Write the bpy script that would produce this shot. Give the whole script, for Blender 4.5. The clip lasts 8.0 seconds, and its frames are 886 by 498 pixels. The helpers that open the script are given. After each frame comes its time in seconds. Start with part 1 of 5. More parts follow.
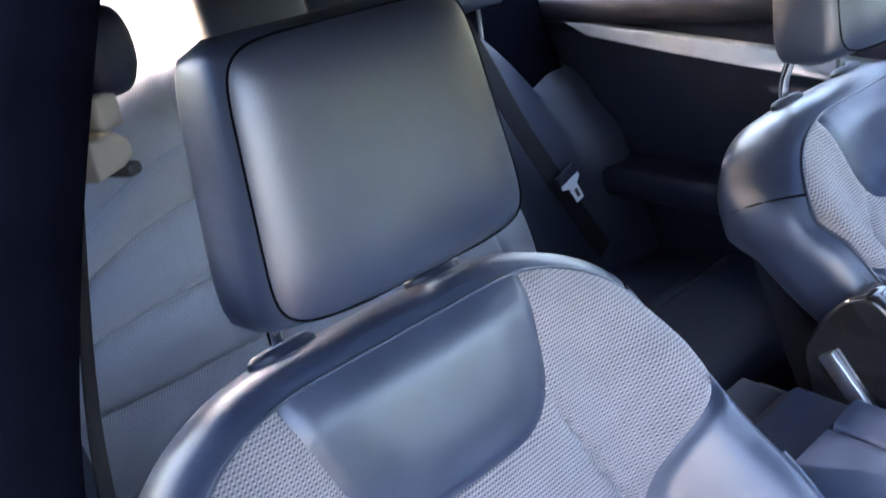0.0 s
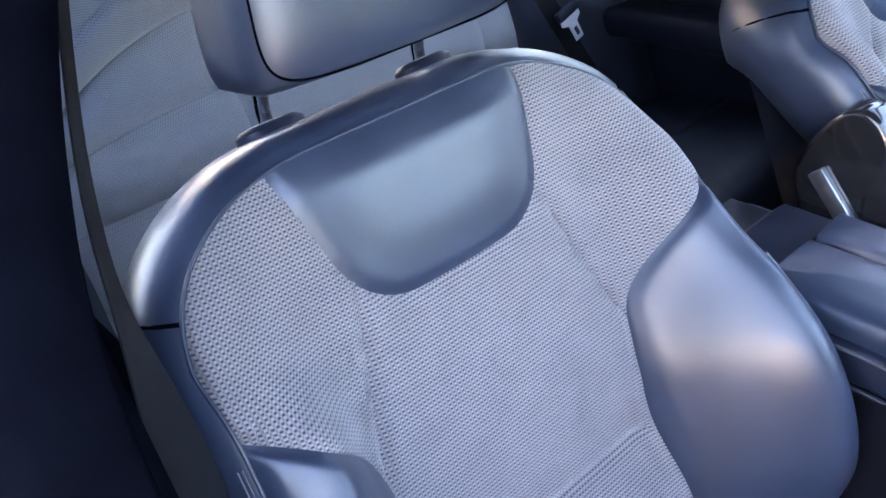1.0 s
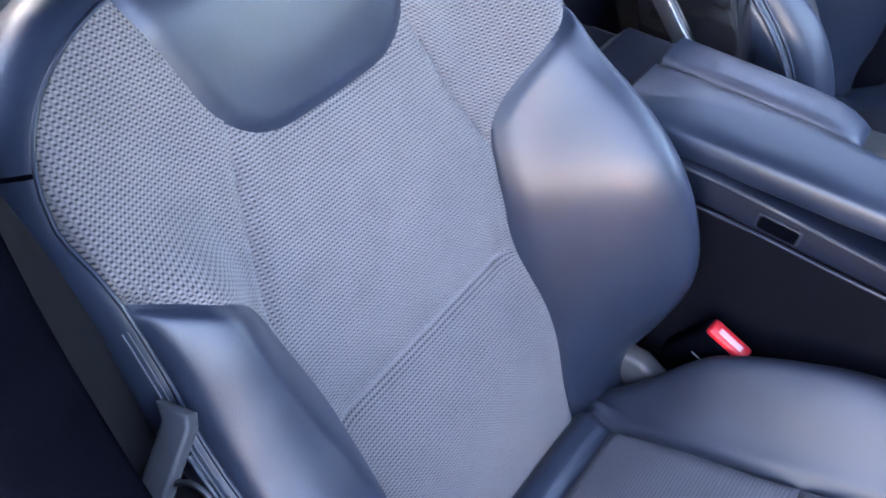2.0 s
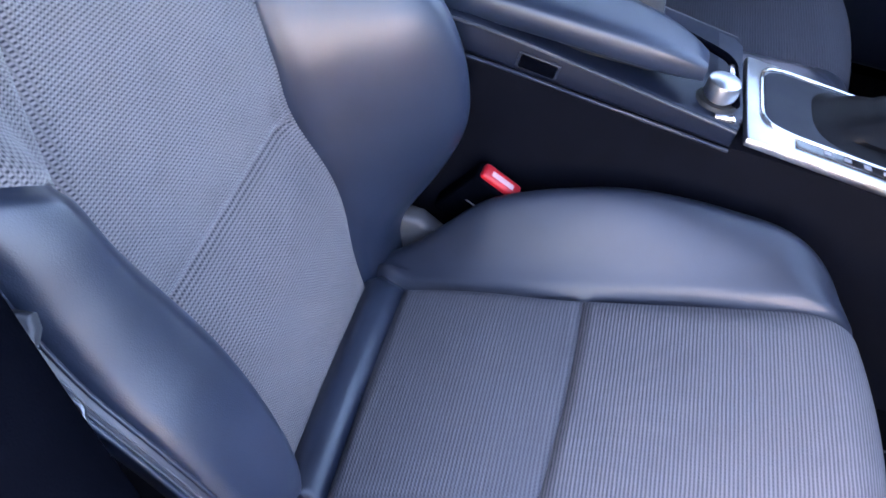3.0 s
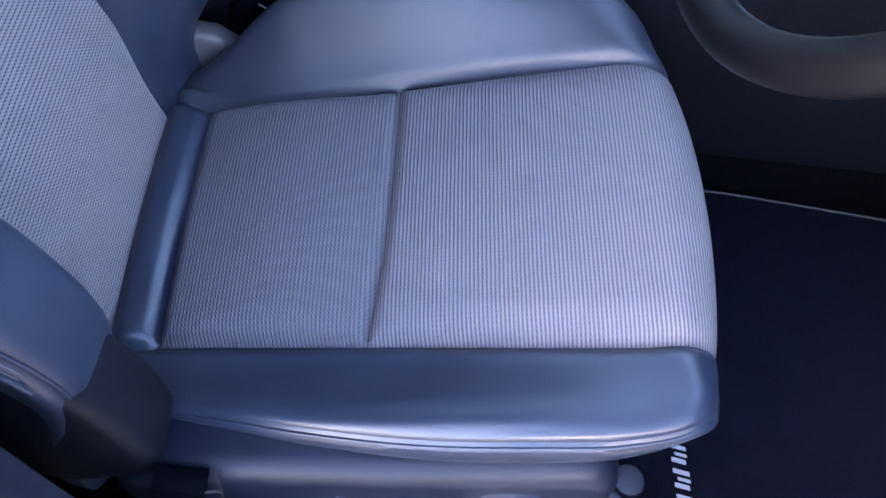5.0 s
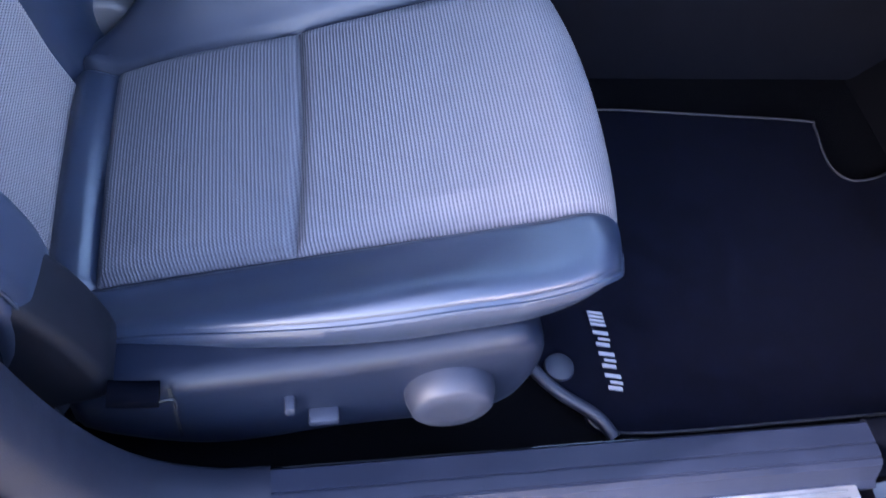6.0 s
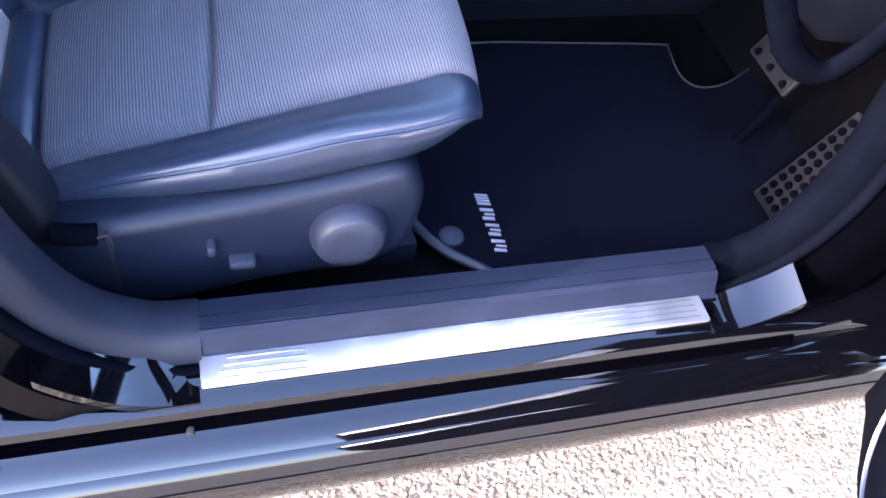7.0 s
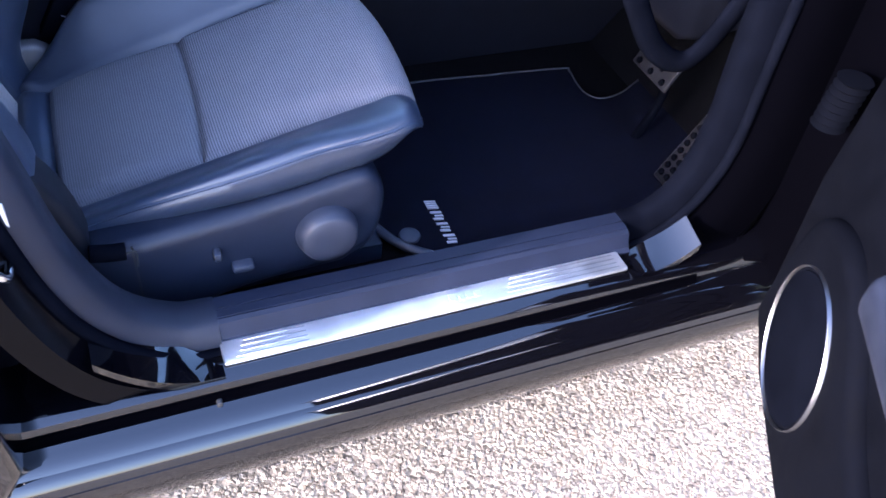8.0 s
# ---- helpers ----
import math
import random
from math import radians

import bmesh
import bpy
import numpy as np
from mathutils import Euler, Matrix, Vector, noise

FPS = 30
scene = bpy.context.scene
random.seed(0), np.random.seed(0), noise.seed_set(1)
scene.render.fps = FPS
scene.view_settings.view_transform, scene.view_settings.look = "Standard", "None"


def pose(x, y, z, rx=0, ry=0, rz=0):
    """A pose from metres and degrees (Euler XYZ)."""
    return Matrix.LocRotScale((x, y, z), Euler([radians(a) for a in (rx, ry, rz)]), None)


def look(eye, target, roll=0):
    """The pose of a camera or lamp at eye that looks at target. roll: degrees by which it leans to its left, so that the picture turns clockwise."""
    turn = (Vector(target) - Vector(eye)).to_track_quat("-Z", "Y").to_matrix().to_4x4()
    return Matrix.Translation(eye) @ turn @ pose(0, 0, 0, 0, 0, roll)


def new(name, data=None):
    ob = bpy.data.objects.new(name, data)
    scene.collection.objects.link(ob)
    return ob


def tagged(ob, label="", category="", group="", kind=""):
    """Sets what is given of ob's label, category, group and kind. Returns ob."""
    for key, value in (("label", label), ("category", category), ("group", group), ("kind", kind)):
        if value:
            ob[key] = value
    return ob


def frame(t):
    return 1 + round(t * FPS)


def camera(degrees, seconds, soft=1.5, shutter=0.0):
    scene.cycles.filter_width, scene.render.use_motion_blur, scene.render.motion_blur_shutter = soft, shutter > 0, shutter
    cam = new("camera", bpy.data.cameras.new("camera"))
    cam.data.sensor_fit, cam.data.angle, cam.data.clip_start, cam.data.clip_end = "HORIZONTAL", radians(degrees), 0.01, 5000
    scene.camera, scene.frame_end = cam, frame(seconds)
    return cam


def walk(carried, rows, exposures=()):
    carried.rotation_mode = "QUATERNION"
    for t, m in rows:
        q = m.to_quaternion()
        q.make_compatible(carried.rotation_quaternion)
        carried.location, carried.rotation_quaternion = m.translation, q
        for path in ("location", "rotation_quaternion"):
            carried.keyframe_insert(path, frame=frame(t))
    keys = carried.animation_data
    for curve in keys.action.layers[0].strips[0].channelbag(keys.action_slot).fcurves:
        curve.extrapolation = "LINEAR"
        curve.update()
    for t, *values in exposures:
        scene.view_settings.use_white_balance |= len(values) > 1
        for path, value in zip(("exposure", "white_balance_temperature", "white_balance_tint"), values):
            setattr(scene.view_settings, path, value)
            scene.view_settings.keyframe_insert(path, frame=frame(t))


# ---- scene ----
cam = camera(55.0, 8.0, shutter=0.2)
PATH = [
    (0, (0.063, 0.045, 1.337), (-1.37, 1.2, 0.555), -9.2),
    (0.5, (0.068, 0.029, 1.292), (-1.346, 1.075, 0.34), -8.6),
    (1, (0.088, 0.018, 1.265), (-1.269, 1.067, 0.236), -8.4),
    (1.2, (0.095, 0.015, 1.257), (-1.239, 1.067, 0.202), -8.6),
    (2.3, (-0.030, -0.029, 1.260), (-0.586, 1.150, -0.122), 4.7),
    (2.5, (-0.057, -0.049, 1.239), (-0.450, 1.192, -0.145), 7.9),
    (3, (-0.063, -0.073, 1.206), (-0.181, 1.207, -0.193), 12.0),
    (3.5, (-0.050, -0.078, 1.179), (-0.005, 1.132, -0.285), 14.5),
    (4, (-0.017, -0.063, 1.163), (0.096, 1.065, -0.361), 13.9),
    (5.5, (0.011, -0.081, 1.154), (0.295, 0.993, -0.509), 14.7),
    (6, (0.015, -0.184, 1.145), (0.389, 0.932, -0.472), 13.2),
    (6.5, (0.035, -0.301, 1.146), (0.436, 0.82, -0.46), 12.7),
    (7, (0.031, -0.441, 1.147), (0.526, 0.753, -0.379), 11.8),
    (7.5, (0.018, -0.503, 1.158), (0.56, 0.736, -0.316), 9.3),
    (8, (-0.058, -0.644, 1.227), (0.579, 0.636, -0.171), 7.2),
]

walk(cam, [(t, look(e, g, r)) for t, e, g, r in PATH], [(0, 4.66, 6950, 26), (1.2, 4.76, 6950, 27), (2.5, 4.50, 6850, 27), (3.3, 4.38, 6650, 27), (4.2, 4.34, 6480, 27), (5.5, 4.36, 6100, 27), (6.5, 4.44, 5900, 27), (7.2, 4.16, 5760, 27), (8, 3.80, 5540, 27)])

# ---- world and sun ----
SUN_WAY = Vector((-1.80, -0.42, 0.72)).normalized()   # towards the sun: behind the car, on the driver's side
world = bpy.data.worlds.new("world")
scene.world = world
world.use_nodes = True
wn = world.node_tree.nodes
sky = wn.new("ShaderNodeTexSky")
sky.sky_type, sky.sun_disc, sky.dust_density = "NISHITA", False, 1.7
sky.sun_elevation = math.asin(SUN_WAY.z)
sky.sun_rotation = math.atan2(SUN_WAY.x, SUN_WAY.y)
world.node_tree.links.new(sky.outputs[0], wn["Background"].inputs[0])
wn["Background"].inputs[1].default_value = 0.15
sun = new("sun", bpy.data.lights.new("sun", "SUN"))
sun.data.energy, sun.data.angle, sun.data.color = 1.15, radians(0.6), (1.0, 0.955, 0.88)
sun.matrix_world = look(SUN_WAY * 20, (0, 0, 0))


# ---- materials ----
def mat(name, colour, rough=0.5, metal=0.0, vary=0.25, scale=30.0, grain=400.0, bump=0.15, depth=0.0006, coat=0.0, spec=0.5):
    """A surface with colour clouds at one scale and fine relief at another."""
    m = bpy.data.materials.new(name)
    m.use_nodes = True
    nt, b = m.node_tree, m.node_tree.nodes["Principled BSDF"]
    co = nt.nodes.new("ShaderNodeTexCoord")
    big = nt.nodes.new("ShaderNodeTexNoise")
    big.inputs["Scale"].default_value, big.inputs["Detail"].default_value = scale, 5
    nt.links.new(co.outputs["Object"], big.inputs["Vector"])
    ramp = nt.nodes.new("ShaderNodeMapRange")
    ramp.inputs[1].default_value, ramp.inputs[2].default_value = 0.3, 0.7
    ramp.inputs[3].default_value, ramp.inputs[4].default_value = 1 - vary, 1 + vary
    nt.links.new(big.outputs[0], ramp.inputs[0])
    mix = nt.nodes.new("ShaderNodeVectorMath")
    mix.operation = "SCALE"
    mix.inputs[0].default_value = colour
    nt.links.new(ramp.outputs[0], mix.inputs["Scale"])
    nt.links.new(mix.outputs[0], b.inputs["Base Color"])
    rr = nt.nodes.new("ShaderNodeMapRange")
    rr.inputs[1].default_value, rr.inputs[2].default_value = 0.3, 0.7
    rr.inputs[3].default_value, rr.inputs[4].default_value = rough * 0.88, min(1.0, rough * 1.12)
    nt.links.new(big.outputs[0], rr.inputs[0])
    nt.links.new(rr.outputs[0], b.inputs["Roughness"])
    b.inputs["Metallic"].default_value = metal
    b.inputs["Coat Weight"].default_value = coat
    b.inputs["Coat Roughness"].default_value = 0.03
    b.inputs["Specular IOR Level"].default_value = spec
    if bump:
        fine = nt.nodes.new("ShaderNodeTexNoise")
        fine.inputs["Scale"].default_value, fine.inputs["Detail"].default_value = grain, 3
        nt.links.new(co.outputs["Object"], fine.inputs["Vector"])
        bp = nt.nodes.new("ShaderNodeBump")
        bp.inputs["Strength"].default_value, bp.inputs["Distance"].default_value = bump, depth
        nt.links.new(fine.outputs[0], bp.inputs["Height"])
        nt.links.new(bp.outputs[0], b.inputs["Normal"])
    return m


def leather_mat(name, colour, rough, spec=0.5):
    """Hide with a pebbled grain of about 1.5 mm and slow sheen changes."""
    m = mat(name, colour, rough, vary=0.18, scale=14, bump=0, spec=spec)
    nt, b = m.node_tree, m.node_tree.nodes["Principled BSDF"]
    co = nt.nodes.new("ShaderNodeTexCoord")
    vor = nt.nodes.new("ShaderNodeTexVoronoi")
    vor.inputs["Scale"].default_value = 950
    nt.links.new(co.outputs["Object"], vor.inputs["Vector"])
    bp = nt.nodes.new("ShaderNodeBump")
    bp.inputs["Strength"].default_value, bp.inputs["Distance"].default_value = 0.13, 0.0006
    nt.links.new(vor.outputs["Distance"], bp.inputs["Height"])
    nt.links.new(bp.outputs[0], b.inputs["Normal"])
    return m


def cloth_mat(name, dark, light, row, stitch, holes, sheen=0.25):
    """Open weave: raised rows across the seat with small dark gaps, laid by the cover's own flat pattern in metres."""
    m = bpy.data.materials.new(name)
    m.use_nodes = True
    nt, b = m.node_tree, m.node_tree.nodes["Principled BSDF"]
    uv = nt.nodes.new("ShaderNodeUVMap")
    sep = nt.nodes.new("ShaderNodeSeparateXYZ")
    nt.links.new(uv.outputs[0], sep.inputs[0])

    def op(kind, a, c=None):
        n = nt.nodes.new("ShaderNodeMath")
        n.operation = kind
        for i, v in enumerate((a, c)):
            if v is None:
                continue
            if isinstance(v, (int, float)):
                n.inputs[i].default_value = v
            else:
                nt.links.new(v, n.inputs[i])
        return n.outputs[0]
    warp = nt.nodes.new("ShaderNodeTexNoise")
    warp.inputs["Scale"].default_value, warp.inputs["Detail"].default_value = 40, 2
    nt.links.new(uv.outputs[0], warp.inputs["Vector"])
    sway = op("MULTIPLY", warp.outputs[0], 0.0008)
    along = op("SINE", op("MULTIPLY", op("ADD", sep.outputs["Y"], sway), 2 * math.pi / row))
    cross = op("SINE", op("MULTIPLY", op("ADD", sep.outputs["X"], sway), 2 * math.pi / stitch))
    check = op("ADD", op("MULTIPLY", op("MULTIPLY", along, cross), holes), op("MULTIPLY", along, 1.0 - holes))
    height = op("MULTIPLY", op("ADD", op("MINIMUM", op("MAXIMUM", check, -0.55), 0.38), 0.55), 1.075)
    noi = nt.nodes.new("ShaderNodeTexNoise")
    noi.inputs["Scale"].default_value = 25
    nt.links.new(uv.outputs[0], noi.inputs["Vector"])
    fac = op("MULTIPLY", height, op("ADD", 0.75, op("MULTIPLY", noi.outputs[0], 0.5)))
    mix = nt.nodes.new("ShaderNodeMix")
    mix.data_type = "RGBA"
    nt.links.new(fac, mix.inputs["Factor"])
    mix.inputs["A"].default_value, mix.inputs["B"].default_value = (*dark, 1), (*light, 1)
    nt.links.new(mix.outputs["Result"], b.inputs["Base Color"])
    b.inputs["Roughness"].default_value = 0.75
    b.inputs["Sheen Weight"].default_value = sheen
    bp = nt.nodes.new("ShaderNodeBump")
    bp.inputs["Strength"].default_value, bp.inputs["Distance"].default_value = 0.6, 0.0012
    nt.links.new(height, bp.inputs["Height"])
    nt.links.new(bp.outputs[0], b.inputs["Normal"])
    return m


LEATHER = leather_mat("black_leather", (0.0165, 0.0240, 0.0430), 0.36, 0.74)
# Rougher, less glossy copy of the leather for the inboard thigh bolster.
LEATHER_MATT = leather_mat("matt_leather", (0.018, 0.023, 0.038), 0.42, 0.62)
WHEEL_HIDE = leather_mat("wheel_leather", (0.0026, 0.0028, 0.0044), 0.46, 0.14)
LEATHER_OLD = leather_mat("rear_leather", (0.017, 0.022, 0.037), 0.46)
CLOTH = cloth_mat("grey_weave", (0.024, 0.025, 0.036), (0.246, 0.222, 0.220), 0.0037, 0.0041, 0.62)
# Lighter than the front weave: sunlight on the rear bench put into colour.
REAR_CLOTH = cloth_mat("sunlit_rear_weave", (0.190, 0.194, 0.212), (0.320, 0.318, 0.330), 0.0040, 0.0042, 0.80)
LINE_CLOTH = cloth_mat("grey_lined_weave", (0.028, 0.029, 0.040), (0.244, 0.220, 0.218), 0.0037, 0.0041, 0.55)
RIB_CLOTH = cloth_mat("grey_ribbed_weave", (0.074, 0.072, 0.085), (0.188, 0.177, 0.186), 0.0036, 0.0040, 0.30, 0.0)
# Dark copy of the ribbed weave: shade on the passenger cushion put into colour.
RIB_SHADED = cloth_mat("shaded_ribbed_weave", (0.018, 0.020, 0.031), (0.045, 0.047, 0.062), 0.0036, 0.0040, 0.30, 0.0)
# Darker, flatter copy of the ribbed weave for the seat's rear panel.
RIB_MUTED = cloth_mat("muted_ribbed_weave", (0.066, 0.065, 0.078), (0.136, 0.130, 0.142), 0.0036, 0.0040, 0.45, 0.0)
PLASTIC = mat("black_plastic", (0.0075, 0.011, 0.022), 0.42, vary=0.15, grain=900, bump=0.25, spec=0.28)
FLANK = leather_mat("dark_leatherette", (0.0045, 0.0054, 0.0090), 0.55, 0.22)
PLASTIC_GREY = mat("dark_grey_plastic", (0.019, 0.023, 0.037), 0.5, vary=0.12, grain=900, bump=0.25)
SILL_TRIM = mat("sill_trim_plastic", (0.0075, 0.0105, 0.022), 0.48, vary=0.12, grain=900, bump=0.25, spec=0.24)
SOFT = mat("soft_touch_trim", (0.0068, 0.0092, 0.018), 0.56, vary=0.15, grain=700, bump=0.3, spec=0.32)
# Near black: shade on the open door's lining is put into the colour.
DOOR_TRIM = mat("shaded_door_trim", (0.0011, 0.0014, 0.0028), 0.8, vary=0.2, grain=900, bump=0.3, spec=0.03)
CONSOLE = mat("console_cladding", (0.005, 0.0053, 0.008), 0.8, vary=0.2, grain=700, bump=0.3, spec=0.03)
# Near black without gloss: shade on the trim is put into this colour.
PILLAR = mat("shaded_trim_black", (0.0019, 0.0023, 0.0041), 0.9, vary=0.2, grain=900, bump=0.3, spec=0.0)
# Steel pedals in near black: the footwell's shade is put into the colour.
PEDAL = mat("shaded_pedal_steel", (0.011, 0.011, 0.014), 0.50, metal=0.0, vary=0.15, bump=0.1, grain=300, spec=0.15)
RUBBER = mat("rubber", (0.014, 0.014, 0.015), 0.65, vary=0.2)
PAINT = mat("black_car_paint", (0.0012, 0.0012, 0.002), 0.05, vary=0.1, scale=6, bump=0.0, spec=0.5, coat=0.35)
JAMB = mat("pillar_paint", (0.0010, 0.0010, 0.0018), 0.20, vary=0.1, scale=6, bump=0.0, spec=0.08)
GLOSS = mat("gloss_black", (0.010, 0.010, 0.011), 0.15, vary=0.2, bump=0.0, coat=0.5)
# Gloss-free, blackened copy of the car paint: the door's shade put into colour.
SHUT = mat("shaded_shut_paint", (0.0005, 0.0005, 0.0009), 0.6, vary=0.1, scale=6, bump=0.0, spec=0.0)
CHROME = mat("chrome", (0.75, 0.75, 0.76), 0.12, metal=1.0, vary=0.05, bump=0.0)
ALU = mat("satin_aluminium", (0.62, 0.63, 0.65), 0.32, metal=1.0, vary=0.06, scale=60, grain=500, bump=0.1, depth=0.0003)
# Bright rough metal for the unseen sun reflector on the driver's door.
BOUNCE_METAL = mat("door_bounce_metal", (0.82, 0.82, 0.83), 0.5, metal=1.0, vary=0.06, scale=60, grain=500, bump=0.1, depth=0.0003)
HINGE_GREY = mat("pale_hinge_plastic", (0.07, 0.07, 0.075), 0.5, vary=0.1)
DULL_STEEL = mat("dull_steel", (0.20, 0.20, 0.21), 0.35, metal=1.0, vary=0.1, bump=0.0)
TONGUE = mat("grey_tongue_plastic", (0.050, 0.052, 0.060), 0.45, vary=0.1, bump=0.05)
SILVER = mat("satin_silver_paint", (0.62, 0.63, 0.65), 0.4, metal=0.2, vary=0.06, bump=0.0)
STEEL = mat("brushed_steel", (0.88, 0.88, 0.89), 0.46, metal=1.0, vary=0.05, bump=0.12, grain=300, depth=0.0002)
CARPET = mat("black_carpet", (0.0024, 0.0025, 0.0034), 0.95, vary=0.3, scale=60, grain=1500, bump=0.8, depth=0.003, spec=0.05)
MAT_PILE = mat("navy_mat_pile", (0.0036, 0.0043, 0.0098), 0.95, vary=0.3, scale=40, grain=1300, bump=0.8, depth=0.003, spec=0.05)
WEBBING = mat("belt_webbing", (0.009, 0.009, 0.011), 0.8, vary=0.15, grain=900, bump=0.5, spec=0.12)
PRINT = mat("pink_print", (0.75, 0.42, 0.42), 0.4, vary=0.05, bump=0.0)
RED = mat("red_button", (0.65, 0.02, 0.03), 0.35, vary=0.05, bump=0.0)
WHITE = mat("silver_thread", (0.27, 0.27, 0.29), 0.5, vary=0.1, bump=0.0)
THREAD = mat("seam_thread", (0.10, 0.105, 0.12), 0.55, vary=0.1, bump=0.0)
PIPE = mat("edge_binding", (0.024, 0.024, 0.027), 0.6, vary=0.1)
LINER = mat("headliner", (0.055, 0.056, 0.060), 0.9, vary=0.08, grain=800, bump=0.3)
GUIDE = mat("pale_belt_guide", (0.20, 0.18, 0.15), 0.5, vary=0.1)
LEAF = mat("hedge_leaf", (0.07, 0.12, 0.03), 0.6, vary=0.4, scale=3, bump=0.0)


def gravel_mat():
    m = mat("pale_gravel", (0.40, 0.35, 0.30), 0.9, vary=0.3, scale=8, bump=0)
    nt, b = m.node_tree, m.node_tree.nodes["Principled BSDF"]
    co = nt.nodes.new("ShaderNodeTexCoord")
    vor = nt.nodes.new("ShaderNodeTexVoronoi")
    vor.inputs["Scale"].default_value = 120
    nt.links.new(co.outputs["Object"], vor.inputs["Vector"])
    hue = nt.nodes.new("ShaderNodeValToRGB")
    hue.color_ramp.elements[0].color, hue.color_ramp.elements[1].color = (0.17, 0.136, 0.096, 1), (0.35, 0.298, 0.222, 1)
    sep = nt.nodes.new("ShaderNodeSeparateColor")
    nt.links.new(vor.outputs["Color"], sep.inputs[0])
    nt.links.new(sep.outputs[0], hue.inputs[0])
    nt.links.new(hue.outputs[0], b.inputs["Base Color"])
    bp = nt.nodes.new("ShaderNodeBump")
    bp.invert = True
    bp.inputs["Strength"].default_value, bp.inputs["Distance"].default_value = 0.5, 0.004
    nt.links.new(vor.outputs["Distance"], bp.inputs["Height"])
    nt.links.new(bp.outputs[0], b.inputs["Normal"])
    return m


GRAVEL = gravel_mat()


def stone_mat():
    m = mat("gravel_stone", (0.4, 0.35, 0.3), 0.85, vary=0.2, scale=300, bump=0.3, grain=900)
    nt, b = m.node_tree, m.node_tree.nodes["Principled BSDF"]
    geo = nt.nodes.new("ShaderNodeNewGeometry")
    hue = nt.nodes.new("ShaderNodeValToRGB")
    hue.color_ramp.elements[0].color, hue.color_ramp.elements[1].color = (0.11, 0.085, 0.060, 1), (0.37, 0.316, 0.238, 1)
    nt.links.new(geo.outputs["Random Per Island"], hue.inputs[0])
    nt.links.new(hue.outputs[0], b.inputs["Base Color"])
    return m


STONE = stone_mat()


def glass_mat(name, colour, ior=1.05):
    m = bpy.data.materials.new(name)
    m.use_nodes = True
    b = m.node_tree.nodes["Principled BSDF"]
    b.inputs["Base Color"].default_value = (*colour, 1)
    b.inputs["Roughness"].default_value = 0.0
    b.inputs["Transmission Weight"].default_value = 1.0
    b.inputs["IOR"].default_value = ior
    return m


# TINTED is an added tint that cuts sun through the near rear door.
GLASS, REAR_GLASS, TINTED = glass_mat("window_glass", (0.85, 0.92, 0.90)), glass_mat("rear_glass", (0.72, 0.76, 0.78)), glass_mat("sun_cut_glass", (0.05, 0.08, 0.13))


# ---- mesh tools ----
def mesh_of(name, verts, faces, material, smooth=True, uvs=None):
    me = bpy.data.meshes.new(name)
    me.from_pydata([tuple(v) for v in verts], [], faces)
    me.materials.append(material)
    if uvs is not None:
        lay = me.uv_layers.new(name="flat")
        idx = np.empty(len(me.loops), int)
        me.loops.foreach_get("vertex_index", idx)
        lay.data.foreach_set("uv", np.asarray(uvs, float)[idx].ravel())
    if smooth:
        me.polygons.foreach_set("use_smooth", [True] * len(me.polygons))
    me.update()
    return me


def part(name, me, parent, label=""):
    ob = new(name, me)
    ob.parent = parent
    return tagged(ob, label)


def thing(name, label, category, group="", kind="", at=(0, 0, 0)):
    ob = new(name)
    ob.location = at
    return tagged(ob, label, category, group, kind)


def from_bm(name, bm, material, smooth=True, angle=None):
    me = bpy.data.meshes.new(name)
    bmesh.ops.recalc_face_normals(bm, faces=bm.faces)
    bm.to_mesh(me)
    bm.free()
    me.materials.append(material)
    if smooth:
        me.polygons.foreach_set("use_smooth", [True] * len(me.polygons))
        if angle:
            me.set_sharp_from_angle(angle=radians(angle))
    return me


def rbox(name, lo, hi, material, bevel=0.004, segs=2, m=None, angle=40):
    """A box from corner lo to corner hi with rounded edges, moved by m."""
    bm = bmesh.new()
    bmesh.ops.create_cube(bm, size=1)
    lo, hi = Vector(lo), Vector(hi)
    for v in bm.verts:
        v.co = Vector(((lo[i] + hi[i]) / 2 + v.co[i] * (hi[i] - lo[i])) for i in range(3))
    if bevel:
        bmesh.ops.bevel(bm, geom=bm.edges[:], offset=min(bevel, 0.49 * min(abs(hi[i] - lo[i]) for i in range(3))), segments=segs, profile=0.5, affect="EDGES")
    if m:
        bm.transform(m)
    return from_bm(name, bm, material, True, angle)


def prism(name, outline, axis, lo, hi, material, bevel=0.003, segs=2, m=None, angle=40):
    """A flat outline pushed along axis from lo to hi; outline lies in the other two axes, in their order."""
    bm = bmesh.new()
    def put(p, h):
        c = list(p)
        c.insert("xyz".index(axis), h)
        return bm.verts.new(c)
    a, b = [put(p, lo) for p in outline], [put(p, hi) for p in outline]
    n = len(outline)
    ends = [bm.faces.new(a), bm.faces.new(b[::-1])]
    for i in range(n):
        bm.faces.new((a[i], b[i], b[(i + 1) % n], a[(i + 1) % n]))
    bmesh.ops.recalc_face_normals(bm, faces=bm.faces)
    if bevel:
        rim = list({e for f in ends for e in f.edges})
        bmesh.ops.bevel(bm, geom=rim, offset=bevel, segments=segs, profile=0.5, affect="EDGES")
    if m:
        bm.transform(m)
    return from_bm(name, bm, material, True, angle)


